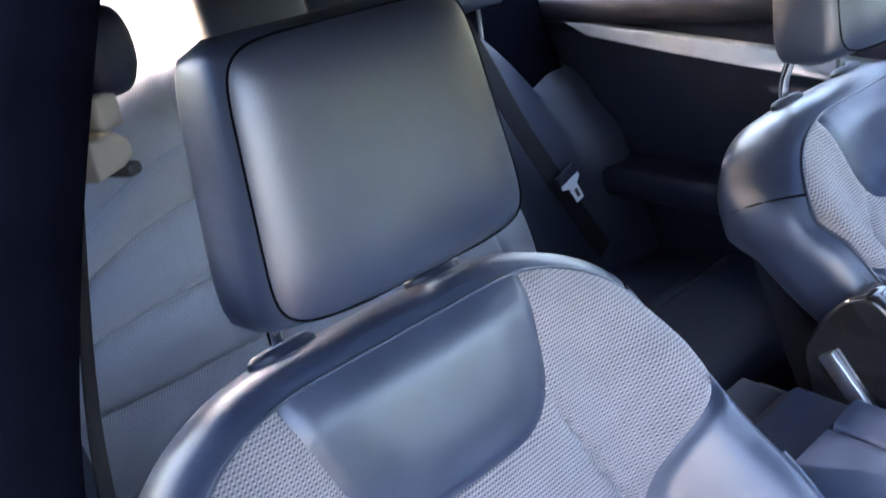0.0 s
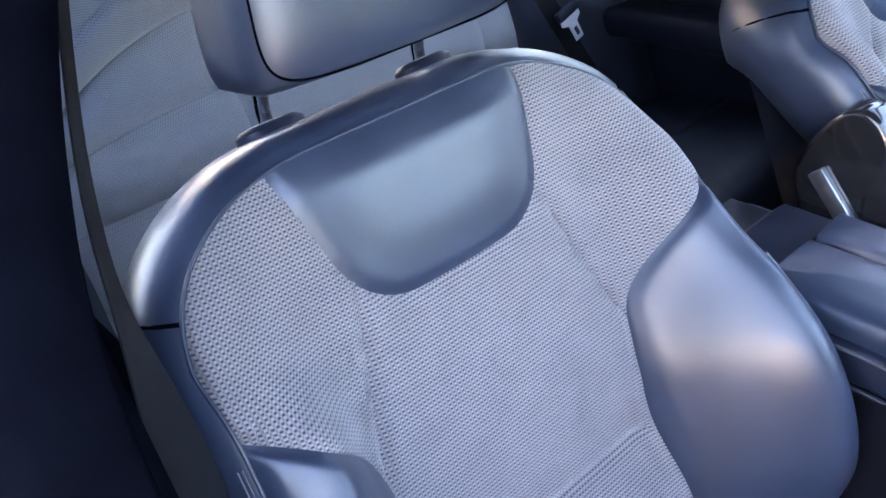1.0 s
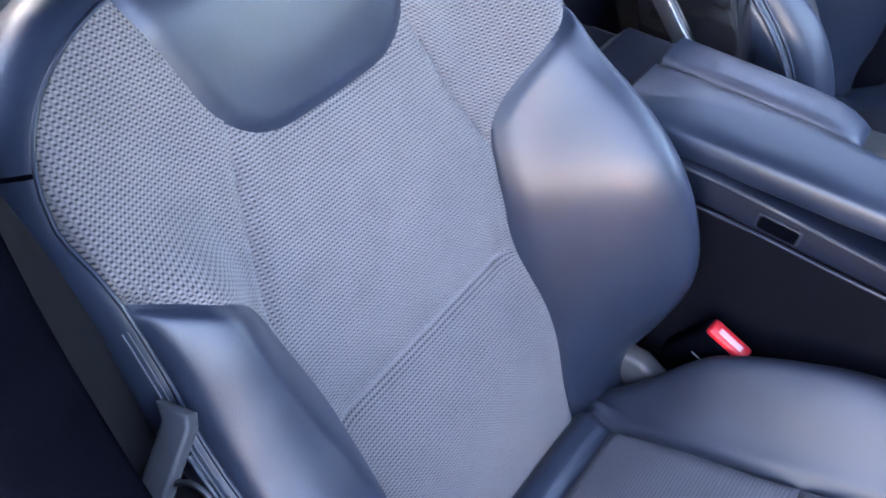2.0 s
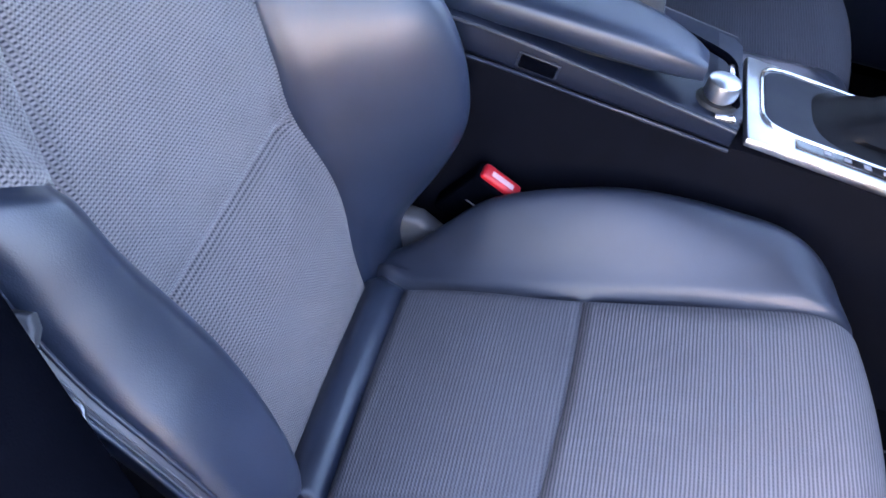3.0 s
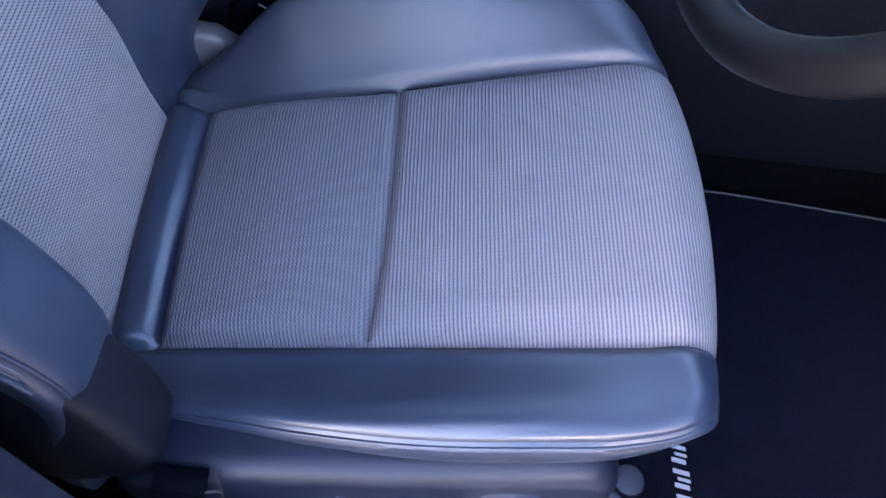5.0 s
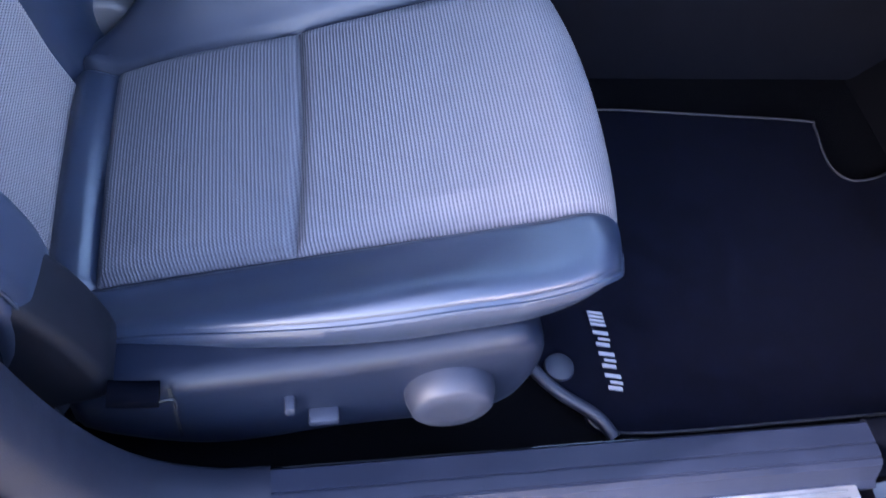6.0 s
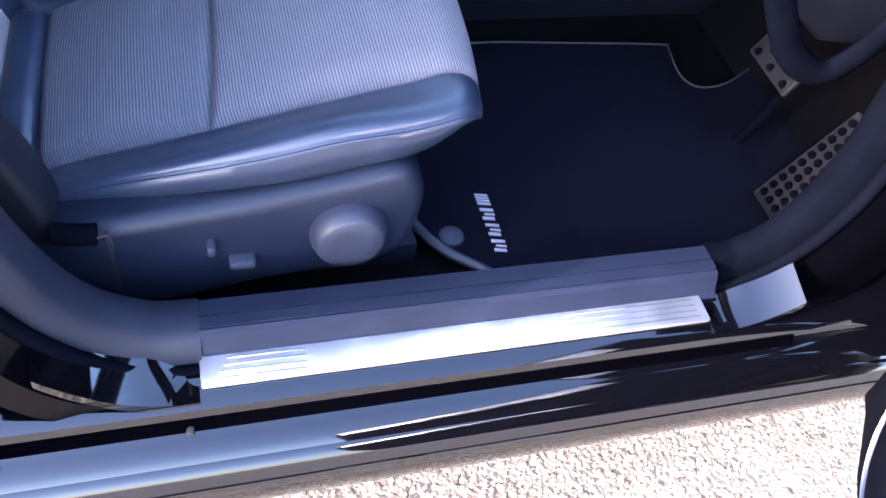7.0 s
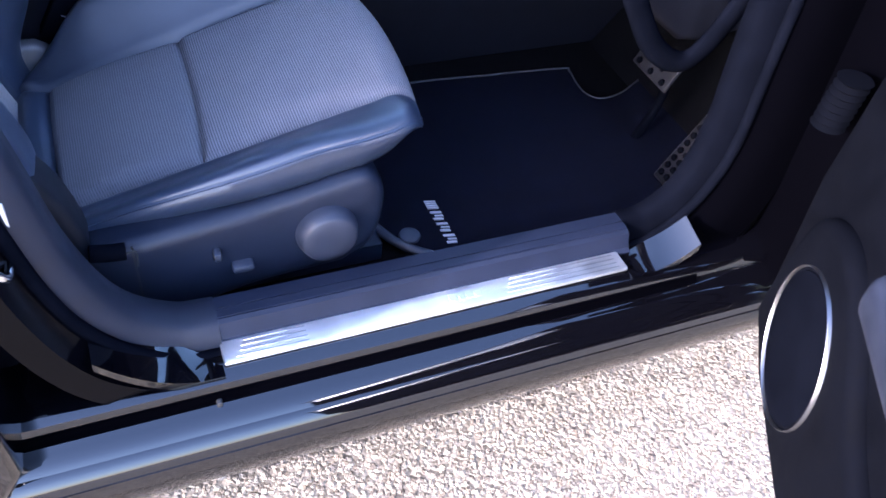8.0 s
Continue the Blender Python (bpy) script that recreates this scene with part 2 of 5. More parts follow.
def spline(points, n):
    """n points along a smooth line through the given ones."""
    p = np.asarray(points, float)
    p = np.vstack([2 * p[0] - p[1], p, 2 * p[-1] - p[-2]])
    k = len(p) - 3
    out = []
    for u in np.linspace(0, k - 1e-9, n):
        i, f = int(u), u - int(u)
        a, b, c, d = p[i:i + 4]
        out.append(0.5 * (2 * b + (c - a) * f + (2 * a - 5 * b + 4 * c - d) * f * f + (3 * b - 3 * c + d - a) * f ** 3))
    return np.array(out)


def sweep(name, line, profile, side, material, closed=False, caps=True, angle=35):
    """A profile (across, out) carried along a line; side: the direction of 'out' (one vector, or one a point)."""
    line = np.asarray(line, float)
    n, k = len(line), len(profile)
    tan = np.gradient(line, axis=0)
    if closed:
        tan = np.roll(line, -1, 0) - np.roll(line, 1, 0)
    tan /= np.linalg.norm(tan, axis=1)[:, None]
    out = np.broadcast_to(np.asarray(side, float), line.shape)
    out = out - (out * tan).sum(1)[:, None] * tan
    out /= np.linalg.norm(out, axis=1)[:, None]
    across = np.cross(tan, out)
    verts = [line[i] + across[i] * a + out[i] * o for i in range(n) for a, o in profile]
    faces = []
    for i in range(n if closed else n - 1):
        j = (i + 1) % n
        for q in range(k):
            r = (q + 1) % k
            faces.append((i * k + q, i * k + r, j * k + r, j * k + q))
    if caps and not closed:
        faces += [tuple(range(k))[::-1], tuple((n - 1) * k + q for q in range(k))]
    me = mesh_of(name, verts, faces, material)
    bm = bmesh.new()
    bm.from_mesh(me)
    bmesh.ops.recalc_face_normals(bm, faces=bm.faces)
    bm.to_mesh(me)
    bm.free()
    me.polygons.foreach_set("use_smooth", [True] * len(me.polygons))
    me.set_sharp_from_angle(angle=radians(angle))
    return me


def ring(r, n=10, squash=1.0):
    return [(r * math.cos(2 * math.pi * i / n), squash * r * math.sin(2 * math.pi * i / n)) for i in range(n)]


def tube(name, points, r, material, n=40, side=(0.13, 0.21, 0.97), segs=8, squash=1.0, closed=False):
    line = spline(points, n) if not closed else np.asarray(points, float)
    return sweep(name, line, ring(r, segs, squash), side, material, closed, angle=60)


def lathe(name, profile, material, m=None, n=28, angle=35):
    """A profile (radius, height) turned about z."""
    verts, faces, k = [], [], len(profile)
    for i in range(n):
        a = 2 * math.pi * i / n
        verts += [(r * math.cos(a), r * math.sin(a), h) for r, h in profile]
        j = (i + 1) % n
        faces += [(i * k + q, j * k + q, j * k + q + 1, i * k + q + 1) for q in range(k - 1)]
    bm = bmesh.new()
    bv = [bm.verts.new(v) for v in verts]
    for f in faces:
        bm.faces.new([bv[q] for q in f])
    bmesh.ops.remove_doubles(bm, verts=bm.verts[:], dist=1e-6)
    if m:
        bm.transform(m)
    return from_bm(name, bm, material, True, angle)


def loft(name, rings, material, caps=True, angle=50, m=None):
    k = len(rings[0])
    verts = [p for r in rings for p in r]
    bm = bmesh.new()
    bv = [bm.verts.new(v) for v in verts]
    for i in range(len(rings) - 1):
        for q in range(k):
            r = (q + 1) % k
            bm.faces.new((bv[i * k + q], bv[i * k + r], bv[(i + 1) * k + r], bv[(i + 1) * k + q]))
    if caps:
        bm.faces.new(bv[:k][::-1])
        bm.faces.new(bv[-k:])
    if m:
        bm.transform(m)
    return from_bm(name, bm, material, True, angle)


def superellipse(a, b, n, p=2.6):
    out = []
    for i in range(n):
        t = 2 * math.pi * i / n
        c, s = math.cos(t), math.sin(t)
        out.append((a * math.copysign(abs(c) ** (2 / p), c), b * math.copysign(abs(s) ** (2 / p), s)))
    return out


def smooth01(t):
    t = np.clip(t, 0, 1)
    return t * t * (3 - 2 * t)


def cover(V, L, seams, regions, place, inward, parent, mirror=1, hem=0.012):
    """Sews a cover. V, L: a grid of flat pattern places in metres; seams: functions that are nought along a seam; regions: (name, label,
    material, test(v, l)); place(v, l, seam) gives the point in space. Grid corners near a seam are drawn onto it, and each region becomes a part
    whose hem is turned in."""
    V, L = V.copy(), L.copy()
    e = 1e-4
    for f in seams:
        d = f(V, L)
        gv, gl = (f(V + e, L) - f(V - e, L)) / (2 * e), (f(V, L + e) - f(V, L - e)) / (2 * e)
        g = np.hypot(gv, gl) + 1e-9
        dist = d / g
        reach = 0.62 * (np.abs(np.gradient(V, axis=1) * gv) + np.abs(np.gradient(L, axis=0) * gl)) / g
        near = (np.abs(dist) < reach) & (g > 0.05) & (g < 4) & (np.abs(d) < 0.5)
        near[0, :] = near[-1, :] = near[:, 0] = near[:, -1] = False
        V -= np.where(near, dist * gv / g, 0)
        L -= np.where(near, dist * gl / g, 0)
    far = np.full(V.shape, 1.0)
    for f in seams:
        gv, gl = (f(V + e, L) - f(V - e, L)) / (2 * e), (f(V, L + e) - f(V, L - e)) / (2 * e)
        d, g = np.abs(f(V, L)), np.hypot(gv, gl)
        far = np.minimum(far, np.where((d < 0.5) & (g < 4), d / (g + 1e-9), 1.0))
    P = place(V, L, far)
    P[..., 1] *= mirror
    rows, cols = V.shape
    # each cell is cut along the diagonal that lies closer to a seam
    flip = (far[:-1, :-1] + far[1:, 1:]) > (far[:-1, 1:] + far[1:, :-1])
    thirds = []
    for sel, tris in ((False, (((0, 0), (0, 1), (1, 1)), ((0, 0), (1, 1), (1, 0)))), (True, (((0, 0), (0, 1), (1, 0)), ((0, 1), (1, 1), (1, 0))))):
        for tri in tris:
            mv = sum(V[a:rows - 1 + a, b:cols - 1 + b] for a, b in tri) / 3
            ml = sum(L[a:rows - 1 + a, b:cols - 1 + b] for a, b in tri) / 3
            owner = np.full(mv.shape, -1)
            for k, (_, _, _, test) in enumerate(regions):
                owner = np.where((owner < 0) & test(mv, ml), k, owner)
            thirds.append((tri, np.where(flip == sel, owner, -1)))
    made = []
    for k, (name, label, material, _) in enumerate(regions):
        cells = [(i, j, tri) for tri, own in thirds for i, j in np.argwhere(own == k)]
        if not cells:
            continue
        idx, verts, uvs, faces, edges = {}, [], [], [], {}
        def vid(i, j):
            if (i, j) not in idx:
                idx[i, j] = len(verts)
                verts.append(P[i, j])
                uvs.append((V[i, j], L[i, j]))
            return idx[i, j]
        for i, j, tri in cells:
            q = [vid(i + a, j + b) for a, b in tri]
            if mirror < 0:
                q = q[::-1]
            faces.append(tuple(q))
            for a, b in zip(q, q[1:] + q[:1]):
                if (b, a) in edges:
                    del edges[b, a]
                else:
                    edges[a, b] = True
        low, back = {}, Vector(inward)
        for a, b in list(edges):
            for c in (a, b):
                if c not in low:
                    low[c] = len(verts)
                    verts.append(np.asarray(verts[c]) + np.array((back.x, back.y * mirror, back.z)) * hem)
                    uvs.append(uvs[c])
            faces.append((b, a, low[a], low[b]))
        me = mesh_of(name, verts, faces, material, True, uvs)
        me.set_sharp_from_angle(angle=radians(50))
        made.append(part(name, me, parent, label))
    return made


# ---- ground ----
bm = bmesh.new()
bmesh.ops.create_grid(bm, x_segments=2, y_segments=2, size=400)
ground = new("ground", from_bm("ground", bm, GRAVEL, False))
tagged(ground, "pale sunlit gravel driveway with small mixed stones", "ground", kind="structure")

rnd = random.Random(11)
sv, sf = [], []
for _ in range(24000):
    c = Vector((rnd.uniform(-0.4, 1.15), rnd.uniform(-0.34, 0.22), 0.0))
    r = rnd.uniform(0.0020, 0.0050)
    a = rnd.uniform(0, math.pi)
    ax, ay = Vector((math.cos(a), math.sin(a), rnd.uniform(-0.3, 0.3))) * r * rnd.uniform(0.9, 1.5), Vector((-math.sin(a), math.cos(a), rnd.uniform(-0.3, 0.3))) * r
    k = len(sv)
    tipn = Vector((rnd.uniform(-0.3, 0.3), rnd.uniform(-0.3, 0.3), 1)) * r * rnd.uniform(0.35, 0.65)
    ringp = [ax * math.cos(q) + ay * math.sin(q) for q in (0, 1.1, 2.2, 3.2, 4.2, 5.3)]
    sv += [c + p for p in ringp] + [c + p * rnd.uniform(0.45, 0.75) + tipn for p in ringp]
    sf += [(k + i, k + (i + 1) % 6, k + 6 + (i + 1) % 6, k + 6 + i) for i in range(6)] + [tuple(range(k + 6, k + 12))]
stones = new("gravel_stones", mesh_of("gravel_stones", sv, sf, STONE, False))
tagged(stones, "loose pale gravel stones beside the car", "gravel", kind="stuff")

# ---- seats ----
SEAT_Y, MID_Y = 0.403, 0.79
BACK0, BACK_D = np.array((-0.210, 0.0, 0.480)), np.array((-0.3852, 0.0, 0.9228))
BACK_N = np.array((0.9228, 0.0, 0.3852))
CUSH0, CUSH_D = np.array((-0.155, 0.0, 0.458)), np.array((0.9619, 0.0, 0.2734))
CUSH_N = np.array((-0.2734, 0.0, 0.9619))


def curve(x, xs, ys):
    """A smooth line through a few places (cubic between them)."""
    xs, ys = np.asarray(xs, float), np.asarray(ys, float)
    m = np.gradient(ys, xs)
    x = np.clip(x, xs[0], xs[-1])
    i = np.clip(np.searchsorted(xs, x) - 1, 0, len(xs) - 2)
    h = xs[i + 1] - xs[i]
    t = (x - xs[i]) / h
    return (2 * t ** 3 - 3 * t ** 2 + 1) * ys[i] + (t ** 3 - 2 * t ** 2 + t) * h * m[i] + (3 * t ** 2 - 2 * t ** 3) * ys[i + 1] + (t ** 3 - t ** 2) * h * m[i + 1]


def back_edge(l):
    """Half width of the backrest's front face."""
    return curve(l, (-0.1, 0.10, 0.20, 0.30, 0.37, 0.42, 0.465, 0.6), (0.242, 0.252, 0.256, 0.254, 0.248, 0.246, 0.246, 0.246))


def back_top(v):
    t = np.clip((np.abs(v) - 0.09) / 0.156, 0, 1)
    return 0.577 - 0.115 * (1 - np.sqrt(1 - t * t * 0.999))


def bolster_seam(l, v):
    """Distance of the leather's inner seam from the middle; it climbs higher on the outboard side."""
    return curve(l - np.where(v < 0, 0.014, 0.0) * smooth01((l - 0.28) / 0.06), (-0.1, 0.12, 0.24, 0.285, 0.336, 0.36, 0.385, 0.413, 0.44, 0.6), (0.134, 0.138, 0.137, 0.143, 0.159, 0.179, 0.208, 0.250, 0.30, 0.9))


def insert_edge(v, l):
    a = np.abs(v) - (0.103 + 0.028 * (l - 0.455) / 0.115)
    b = 0.440 - l + 0.3 * np.abs(v) ** 2
    k = 0.055
    h = np.clip(0.5 + 0.5 * (a - b) / k, 0, 1)
    return b * (1 - h) + a * h + k * h * (1 - h)


def wing_seam(l):
    return np.interp(l, (0.25, 0.318, 0.458, 0.6), (0.163, 0.146, 0.104, 0.075))


def back_place(v, l, far):
    s = np.abs(v)
    W = back_edge(l)
    # how far the inboard bolster stands forward
    rise = curve(l, (-0.1, 0.0, 0.05, 0.12, 0.19, 0.25, 0.30, 0.36, 0.413, 0.444, 0.475, 0.53, 0.6), (0.014, 0.034, 0.080, 0.132, 0.152, 0.147, 0.128, 0.094, 0.070, 0.056, 0.036, 0.012, 0.0))
    # crest and outer edge of the outboard one, which is sat flatter
    crest = curve(l, (-0.1, 0.0, 0.045, 0.09, 0.13, 0.18, 0.22, 0.28, 0.33, 0.37, 0.40, 0.43, 0.46, 0.50, 0.6), (0.012, 0.040, 0.066, 0.085, 0.096, 0.103, 0.101, 0.088, 0.080, 0.075, 0.066, 0.047, 0.031, 0.016, 0.0))
    rim = curve(l, (-0.1, 0.0, 0.10, 0.168, 0.233, 0.283, 0.33, 0.384, 0.43, 0.475, 0.53, 0.6), (0.004, 0.026, 0.086, 0.098, 0.085, 0.067, 0.056, 0.051, 0.046, 0.032, 0.010, 0.0))
    upper = smooth01((l - 0.24) / 0.12)
    x = np.clip((s - 0.128 - 0.010 * upper) / np.where(v < 0, 0.068 + 0.034 * smooth01((l - 0.38) / 0.08), 0.104), 0, 1)
    full = 0.75 * (1 - smooth01((l - 0.22) / 0.12))
    h = np.where(v < 0, crest, rise) * ((1 - full) * smooth01(x) + full * np.sin(x * math.pi / 2) ** 1.35)
    h += -0.012 * np.exp(-((l - 0.20) / 0.05) ** 2) * (1 - smooth01((s - 0.11) / 0.04))
    h += 0.010 * np.exp(-((l - 0.09) / 0.07) ** 2)
    # the leather pad at the top stands proud
    h += 0.004 * smooth01(-insert_edge(v, l) / 0.05) * (1 - smooth01((l - 0.545) / 0.05) * 0.6)
    # rounding towards the outer edge
    t = np.clip((s - (W - 0.045)) / 0.045, 0, 1)
    inner = 0.040 * (1 - np.sqrt(1 - 0.98 * t * t)) * (0.25 + 0.75 * np.clip(rise / 0.15, 0, 1))
    t = np.clip((s - 0.195) / (W - 0.195), 0, 1)
    outer = (crest - rim) * t * t + 0.004 * np.clip((s - (W - 0.012)) / 0.012, 0, 1) ** 2
    h -= np.where(v < 0, outer, inner)
    tt = np.clip((l - (back_top(v) - 0.04)) / 0.04, 0, 1)
    h -= 0.010 * tt * tt
    h -= (0.0045 + 0.003 * smooth01((np.abs(insert_edge(v, l)) - 0.008) / 0.02)) * np.exp(-(far / 0.0055) ** 2)
    return BACK0 + l[..., None] * BACK_D + h[..., None] * BACK_N + v[..., None] * np.array((0, 1.0, 0))


def cush_edge(l):
    return curve(l, (-0.06, 0.06, 0.15, 0.25, 0.33, 0.40, 0.45, 0.48, 0.503, 0.56), (0.195, 0.212, 0.232, 0.246, 0.249, 0.243, 0.229, 0.211, 0.188, 0.165))


def cush_place(v, l, far):
    s = np.abs(v)
    W = cush_edge(l)
    env = smooth01((l + 0.06) / 0.16) * (1 - 0.62 * smooth01((l - 0.20) / 0.30))
    low = smooth01((l + 0.06) / 0.10) * (1 - 0.80 * smooth01((l - 0.30) / 0.18))
    h = np.where(v > 0, 0.088 * env * smooth01((s - 0.140) / 0.090), 0.040 * low * smooth01((s - 0.150) / 0.090))
    h += 0.006 * np.cos(np.clip(s / 0.15, 0, 1) * math.pi / 2)
    t = np.clip((s - (W - 0.024)) / 0.024, 0, 1)
    h -= np.where(v > 0, 0.020, 0.010) * (1 - np.sqrt(1 - 0.98 * t * t))
    h -= 0.008 * (1 - smooth01((l + 0.06) / 0.035))
    h += 0.010 * np.exp(-((l + 0.028) / 0.018) ** 2) * (s < 0.16)
    for a, b in ((0.0, 0.19), (0.19, 0.47)):
        u = np.clip((l - a) / (b - a), 0, 1)
        h += 0.010 * np.sin(u * math.pi) * (1 - smooth01((s - 0.12) / 0.03))
    h -= 0.010 * np.exp(-(far / 0.006) ** 2)
    # the front rolls down
    side = smooth01((s - 0.150) / 0.05)
    r = 0.045 + np.where(v > 0, 0.030, -0.022) * side
    start = 0.481 + 0.013 * (1 - (s / 0.155) ** 2) - r
    a = np.clip((l - start) / r, 0, 1.45)
    extra = np.maximum(l - start - 1.45 * r, 0) * (1 - side)
    le = np.where(l > start, start + r * np.sin(a) + extra * math.cos(1.45), l)
    h = h - np.where(l > start, r * (1 - np.cos(a)) + extra * math.sin(1.45), 0)
    return CUSH0 + le[..., None] * CUSH_D + h[..., None] * CUSH_N + v[..., None] * np.array((0, 1.0, 0))


def split_width(f, at, inner, outer):
    """Spreads 0..1 over a half width so that one column runs along the inner seam."""
    return np.where(f < at + 1e-9, f / at * inner, inner + (f - at) / (1 - at) * (outer - inner))


def skirt(name, rim, steps, material, parent, label="", mirror=1):
    """Walls that go on from a rim of points; steps: offsets (outward, vector) one after another."""
    rings = [rim + o for o in steps]
    n = len(rim)
    verts = np.concatenate(rings)
    verts[:, 1] *= mirror
    faces = []
    for k in range(len(steps) - 1):
        for i in range(n - 1):
            q = (k * n + i, k * n + i + 1, (k + 1) * n + i + 1, (k + 1) * n + i)
            faces.append(q if mirror > 0 else q[::-1])
    me = mesh_of(name, verts, faces, material)
    bm = bmesh.new()
    bm.from_mesh(me)
    bmesh.ops.recalc_face_normals(bm, faces=bm.faces)
    bm.to_mesh(me)
    bm.free()
    me.set_sharp_from_angle(angle=radians(50))
    return part(name, me, parent, label)


def front_seat(label, group, mirror, lift):
    """A sports seat with leather bolsters and woven middle panels; mirror 1: outboard side towards -y."""
    seat = thing("driver_seat" if mirror > 0 else "passenger_seat", label, "car seat", group)
    # backrest cover
    f, g = np.meshgrid(np.linspace(-1, 1, 151), np.linspace(0, 1, 141))
    V = f * 0.245
    for _ in range(4):
        L = -0.075 + g * (back_top(V) + 0.075)
        V = np.sign(f) * split_width(np.abs(f), 40 / 75, np.minimum(bolster_seam(L, f), 0.96 * back_edge(L)), back_edge(L))
    seams = [
        insert_edge,
        lambda v, l: bolster_seam(l, v) - np.abs(v),
        lambda v, l: np.where((l > 0.25) & (insert_edge(v, l) > -0.004) & (np.abs(v) < bolster_seam(l, v) + 1e-5), np.abs(v) - wing_seam(l), 1.0),
        lambda v, l: np.where(np.abs(v) < bolster_seam(l, v) + 1e-5, l - 0.197, 1.0),
    ]
    inb = lambda v, l: np.abs(v) > bolster_seam(l, v)
    regions = [
        ("pad", "black leather shoulder pad", LEATHER, lambda v, l: insert_edge(v, l) < 0),
        ("bolster", "black leather side bolster", LEATHER, lambda v, l: inb(v, l) & (v < 0)),
        ("bolster", "black leather side bolster", LEATHER, lambda v, l: inb(v, l) & (v > 0)),
        ("wing_panel", "grey woven shoulder panel", CLOTH, lambda v, l: (l > 0.25) & (v < -wing_seam(l))),
        ("wing_panel", "grey woven shoulder panel", CLOTH, lambda v, l: (l > 0.25) & (v > wing_seam(l))),
        ("lumbar_panel", "grey woven lumbar panel", LINE_CLOTH, lambda v, l: l < 0.197),
        ("back_panel", "grey woven back panel", LINE_CLOTH, lambda v, l: l > -1),
    ]
    cover(V, L, seams, regions, back_place, -BACK_N, seat, mirror)
    # rim of the backrest: up one side, over the top, down the other
    side = np.linspace(0, 1, 50)
    fr = np.concatenate([np.full(50, -1.0), np.linspace(-1, 1, 90)[1:-1], np.full(50, 1.0)])
    gr = np.concatenate([side, np.ones(88), side[::-1]])
    Lr = -0.075 + gr * (back_top(fr * 0.245) + 0.075)
    Vr = fr * back_edge(Lr)
    rim = back_place(Vr, Lr, np.full(Vr.shape, 1.0))
    tan = np.gradient(rim, axis=0)
    tan /= np.linalg.norm(tan, axis=1)[:, None]
    out = np.cross(tan, BACK_N)
    out *= np.sign((out * (rim - (BACK0 + 0.3 * BACK_D))).sum(1))[:, None]
    out /= np.linalg.norm(out, axis=1)[:, None]
    up = smooth01((Lr - 0.20) / 0.25)[:, None]
    N = BACK_N[None, :] * (1 + 0.28 * up)
    steps = [0 * out - 0.003 * N, out * 0.005 - 0.0045 * N, out * 0.010 - 0.009 * N, out * (0.011 + 0.007 * up) - 0.015 * N, out * (0.006 + 0.017 * up) - 0.035 * N,
             out * (-0.008 + 0.031 * up) - 0.060 * N, out * (-0.022 + 0.037 * up) - 0.085 * N, out * (-0.035 + 0.022 * up) - 0.105 * N, out * -0.06 - 0.115 * N]
    skirt("backrest_side", rim, steps, LEATHER, seat, "black leather backrest side", mirror)
    # seam across the collar on both shoulders
    for k in (int(np.argmin(np.abs(Lr[:70] - 0.505))), len(Lr) - 1 - int(np.argmin(np.abs(Lr[::-1][:70] - 0.505)))):
        line = np.array([rim[k] + o[k] + out[k] * 0.0004 - (0.10 * j) * 0.012 * BACK_D for j, o in enumerate(steps[:7])])
        line[:, 1] *= mirror
        part("collar_seam", tube("collar_seam", line, 0.0019, PILLAR, 30, (0.3, 0.1, 0.9), 6), seat)
    # hard shell behind
    f2, g2 = np.meshgrid(np.linspace(-1, 1, 25), np.linspace(0, 1, 25))
    Ls = g2 * (back_top(f2 * 0.245) - 0.0)
    Vs = f2 * (back_edge(Ls) - 0.02)
    Ps = BACK0 + Ls[..., None] * BACK_D + (-0.105 - 0.03 * (1 - f2 ** 2) * np.sin(g2 * 2.6 + 0.3))[..., None] * BACK_N + Vs[..., None] * np.array((0, 1.0, 0))
    Ps[..., 1] *= mirror
    fs = []
    for i in range(24):
        for j in range(24):
            q = (i * 25 + j, (i + 1) * 25 + j, (i + 1) * 25 + j + 1, i * 25 + j + 1)
            fs.append(q if mirror > 0 else q[::-1])
    part("back_shell", mesh_of("back_shell", Ps.reshape(-1, 3), fs, PLASTIC_GREY), seat, "dark plastic seatback shell")
    # welts
    line = rim + out * 0.001 - 0.002 * BACK_N
    line[:, 1] *= mirror
    part("piping", sweep("piping", line, ring(0.0018, 6), BACK_N, LEATHER, angle=80), seat)
    line = rim + out * 0.012 - 0.006 * N
    line[:, 1] *= mirror
    for half in (line[19:36], line[-36:-19]):
        part("piping", sweep("piping", half, ring(0.0024, 6), BACK_N, LEATHER, angle=80), seat)
    # paired stitch lines along the outer seam of the bolsters
    for half in (slice(20, 44), slice(-44, -20)):
        for off in (0.0055, 0.0085):
            line = (rim + out * off - (0.0025 + off * 0.45) * N)[half]
            line[:, 1] *= mirror
            part("stitching", sweep("stitching", line, ring(0.0008, 5), BACK_N, THREAD, angle=80), seat, "pale double stitching")
    # cushion cover
    v, l = np.meshgrid(np.linspace(-1, 1, 151), np.linspace(-0.058, 0.503, 151))
    half = lambda l: np.interp(l, (-0.06, 0, 0.2, 0.42, 0.56), (0.155, 0.139, 0.147, 0.158, 0.150))
    Vc = np.sign(v) * split_width(np.abs(v), 46 / 75, half(l), cush_edge(l))
    inside = lambda v, l: np.abs(v) < half(l)
    mid_seam = lambda v: 0.1945 + 0.05 * v + 0.0075 * (1 - (v / 0.15) ** 2)
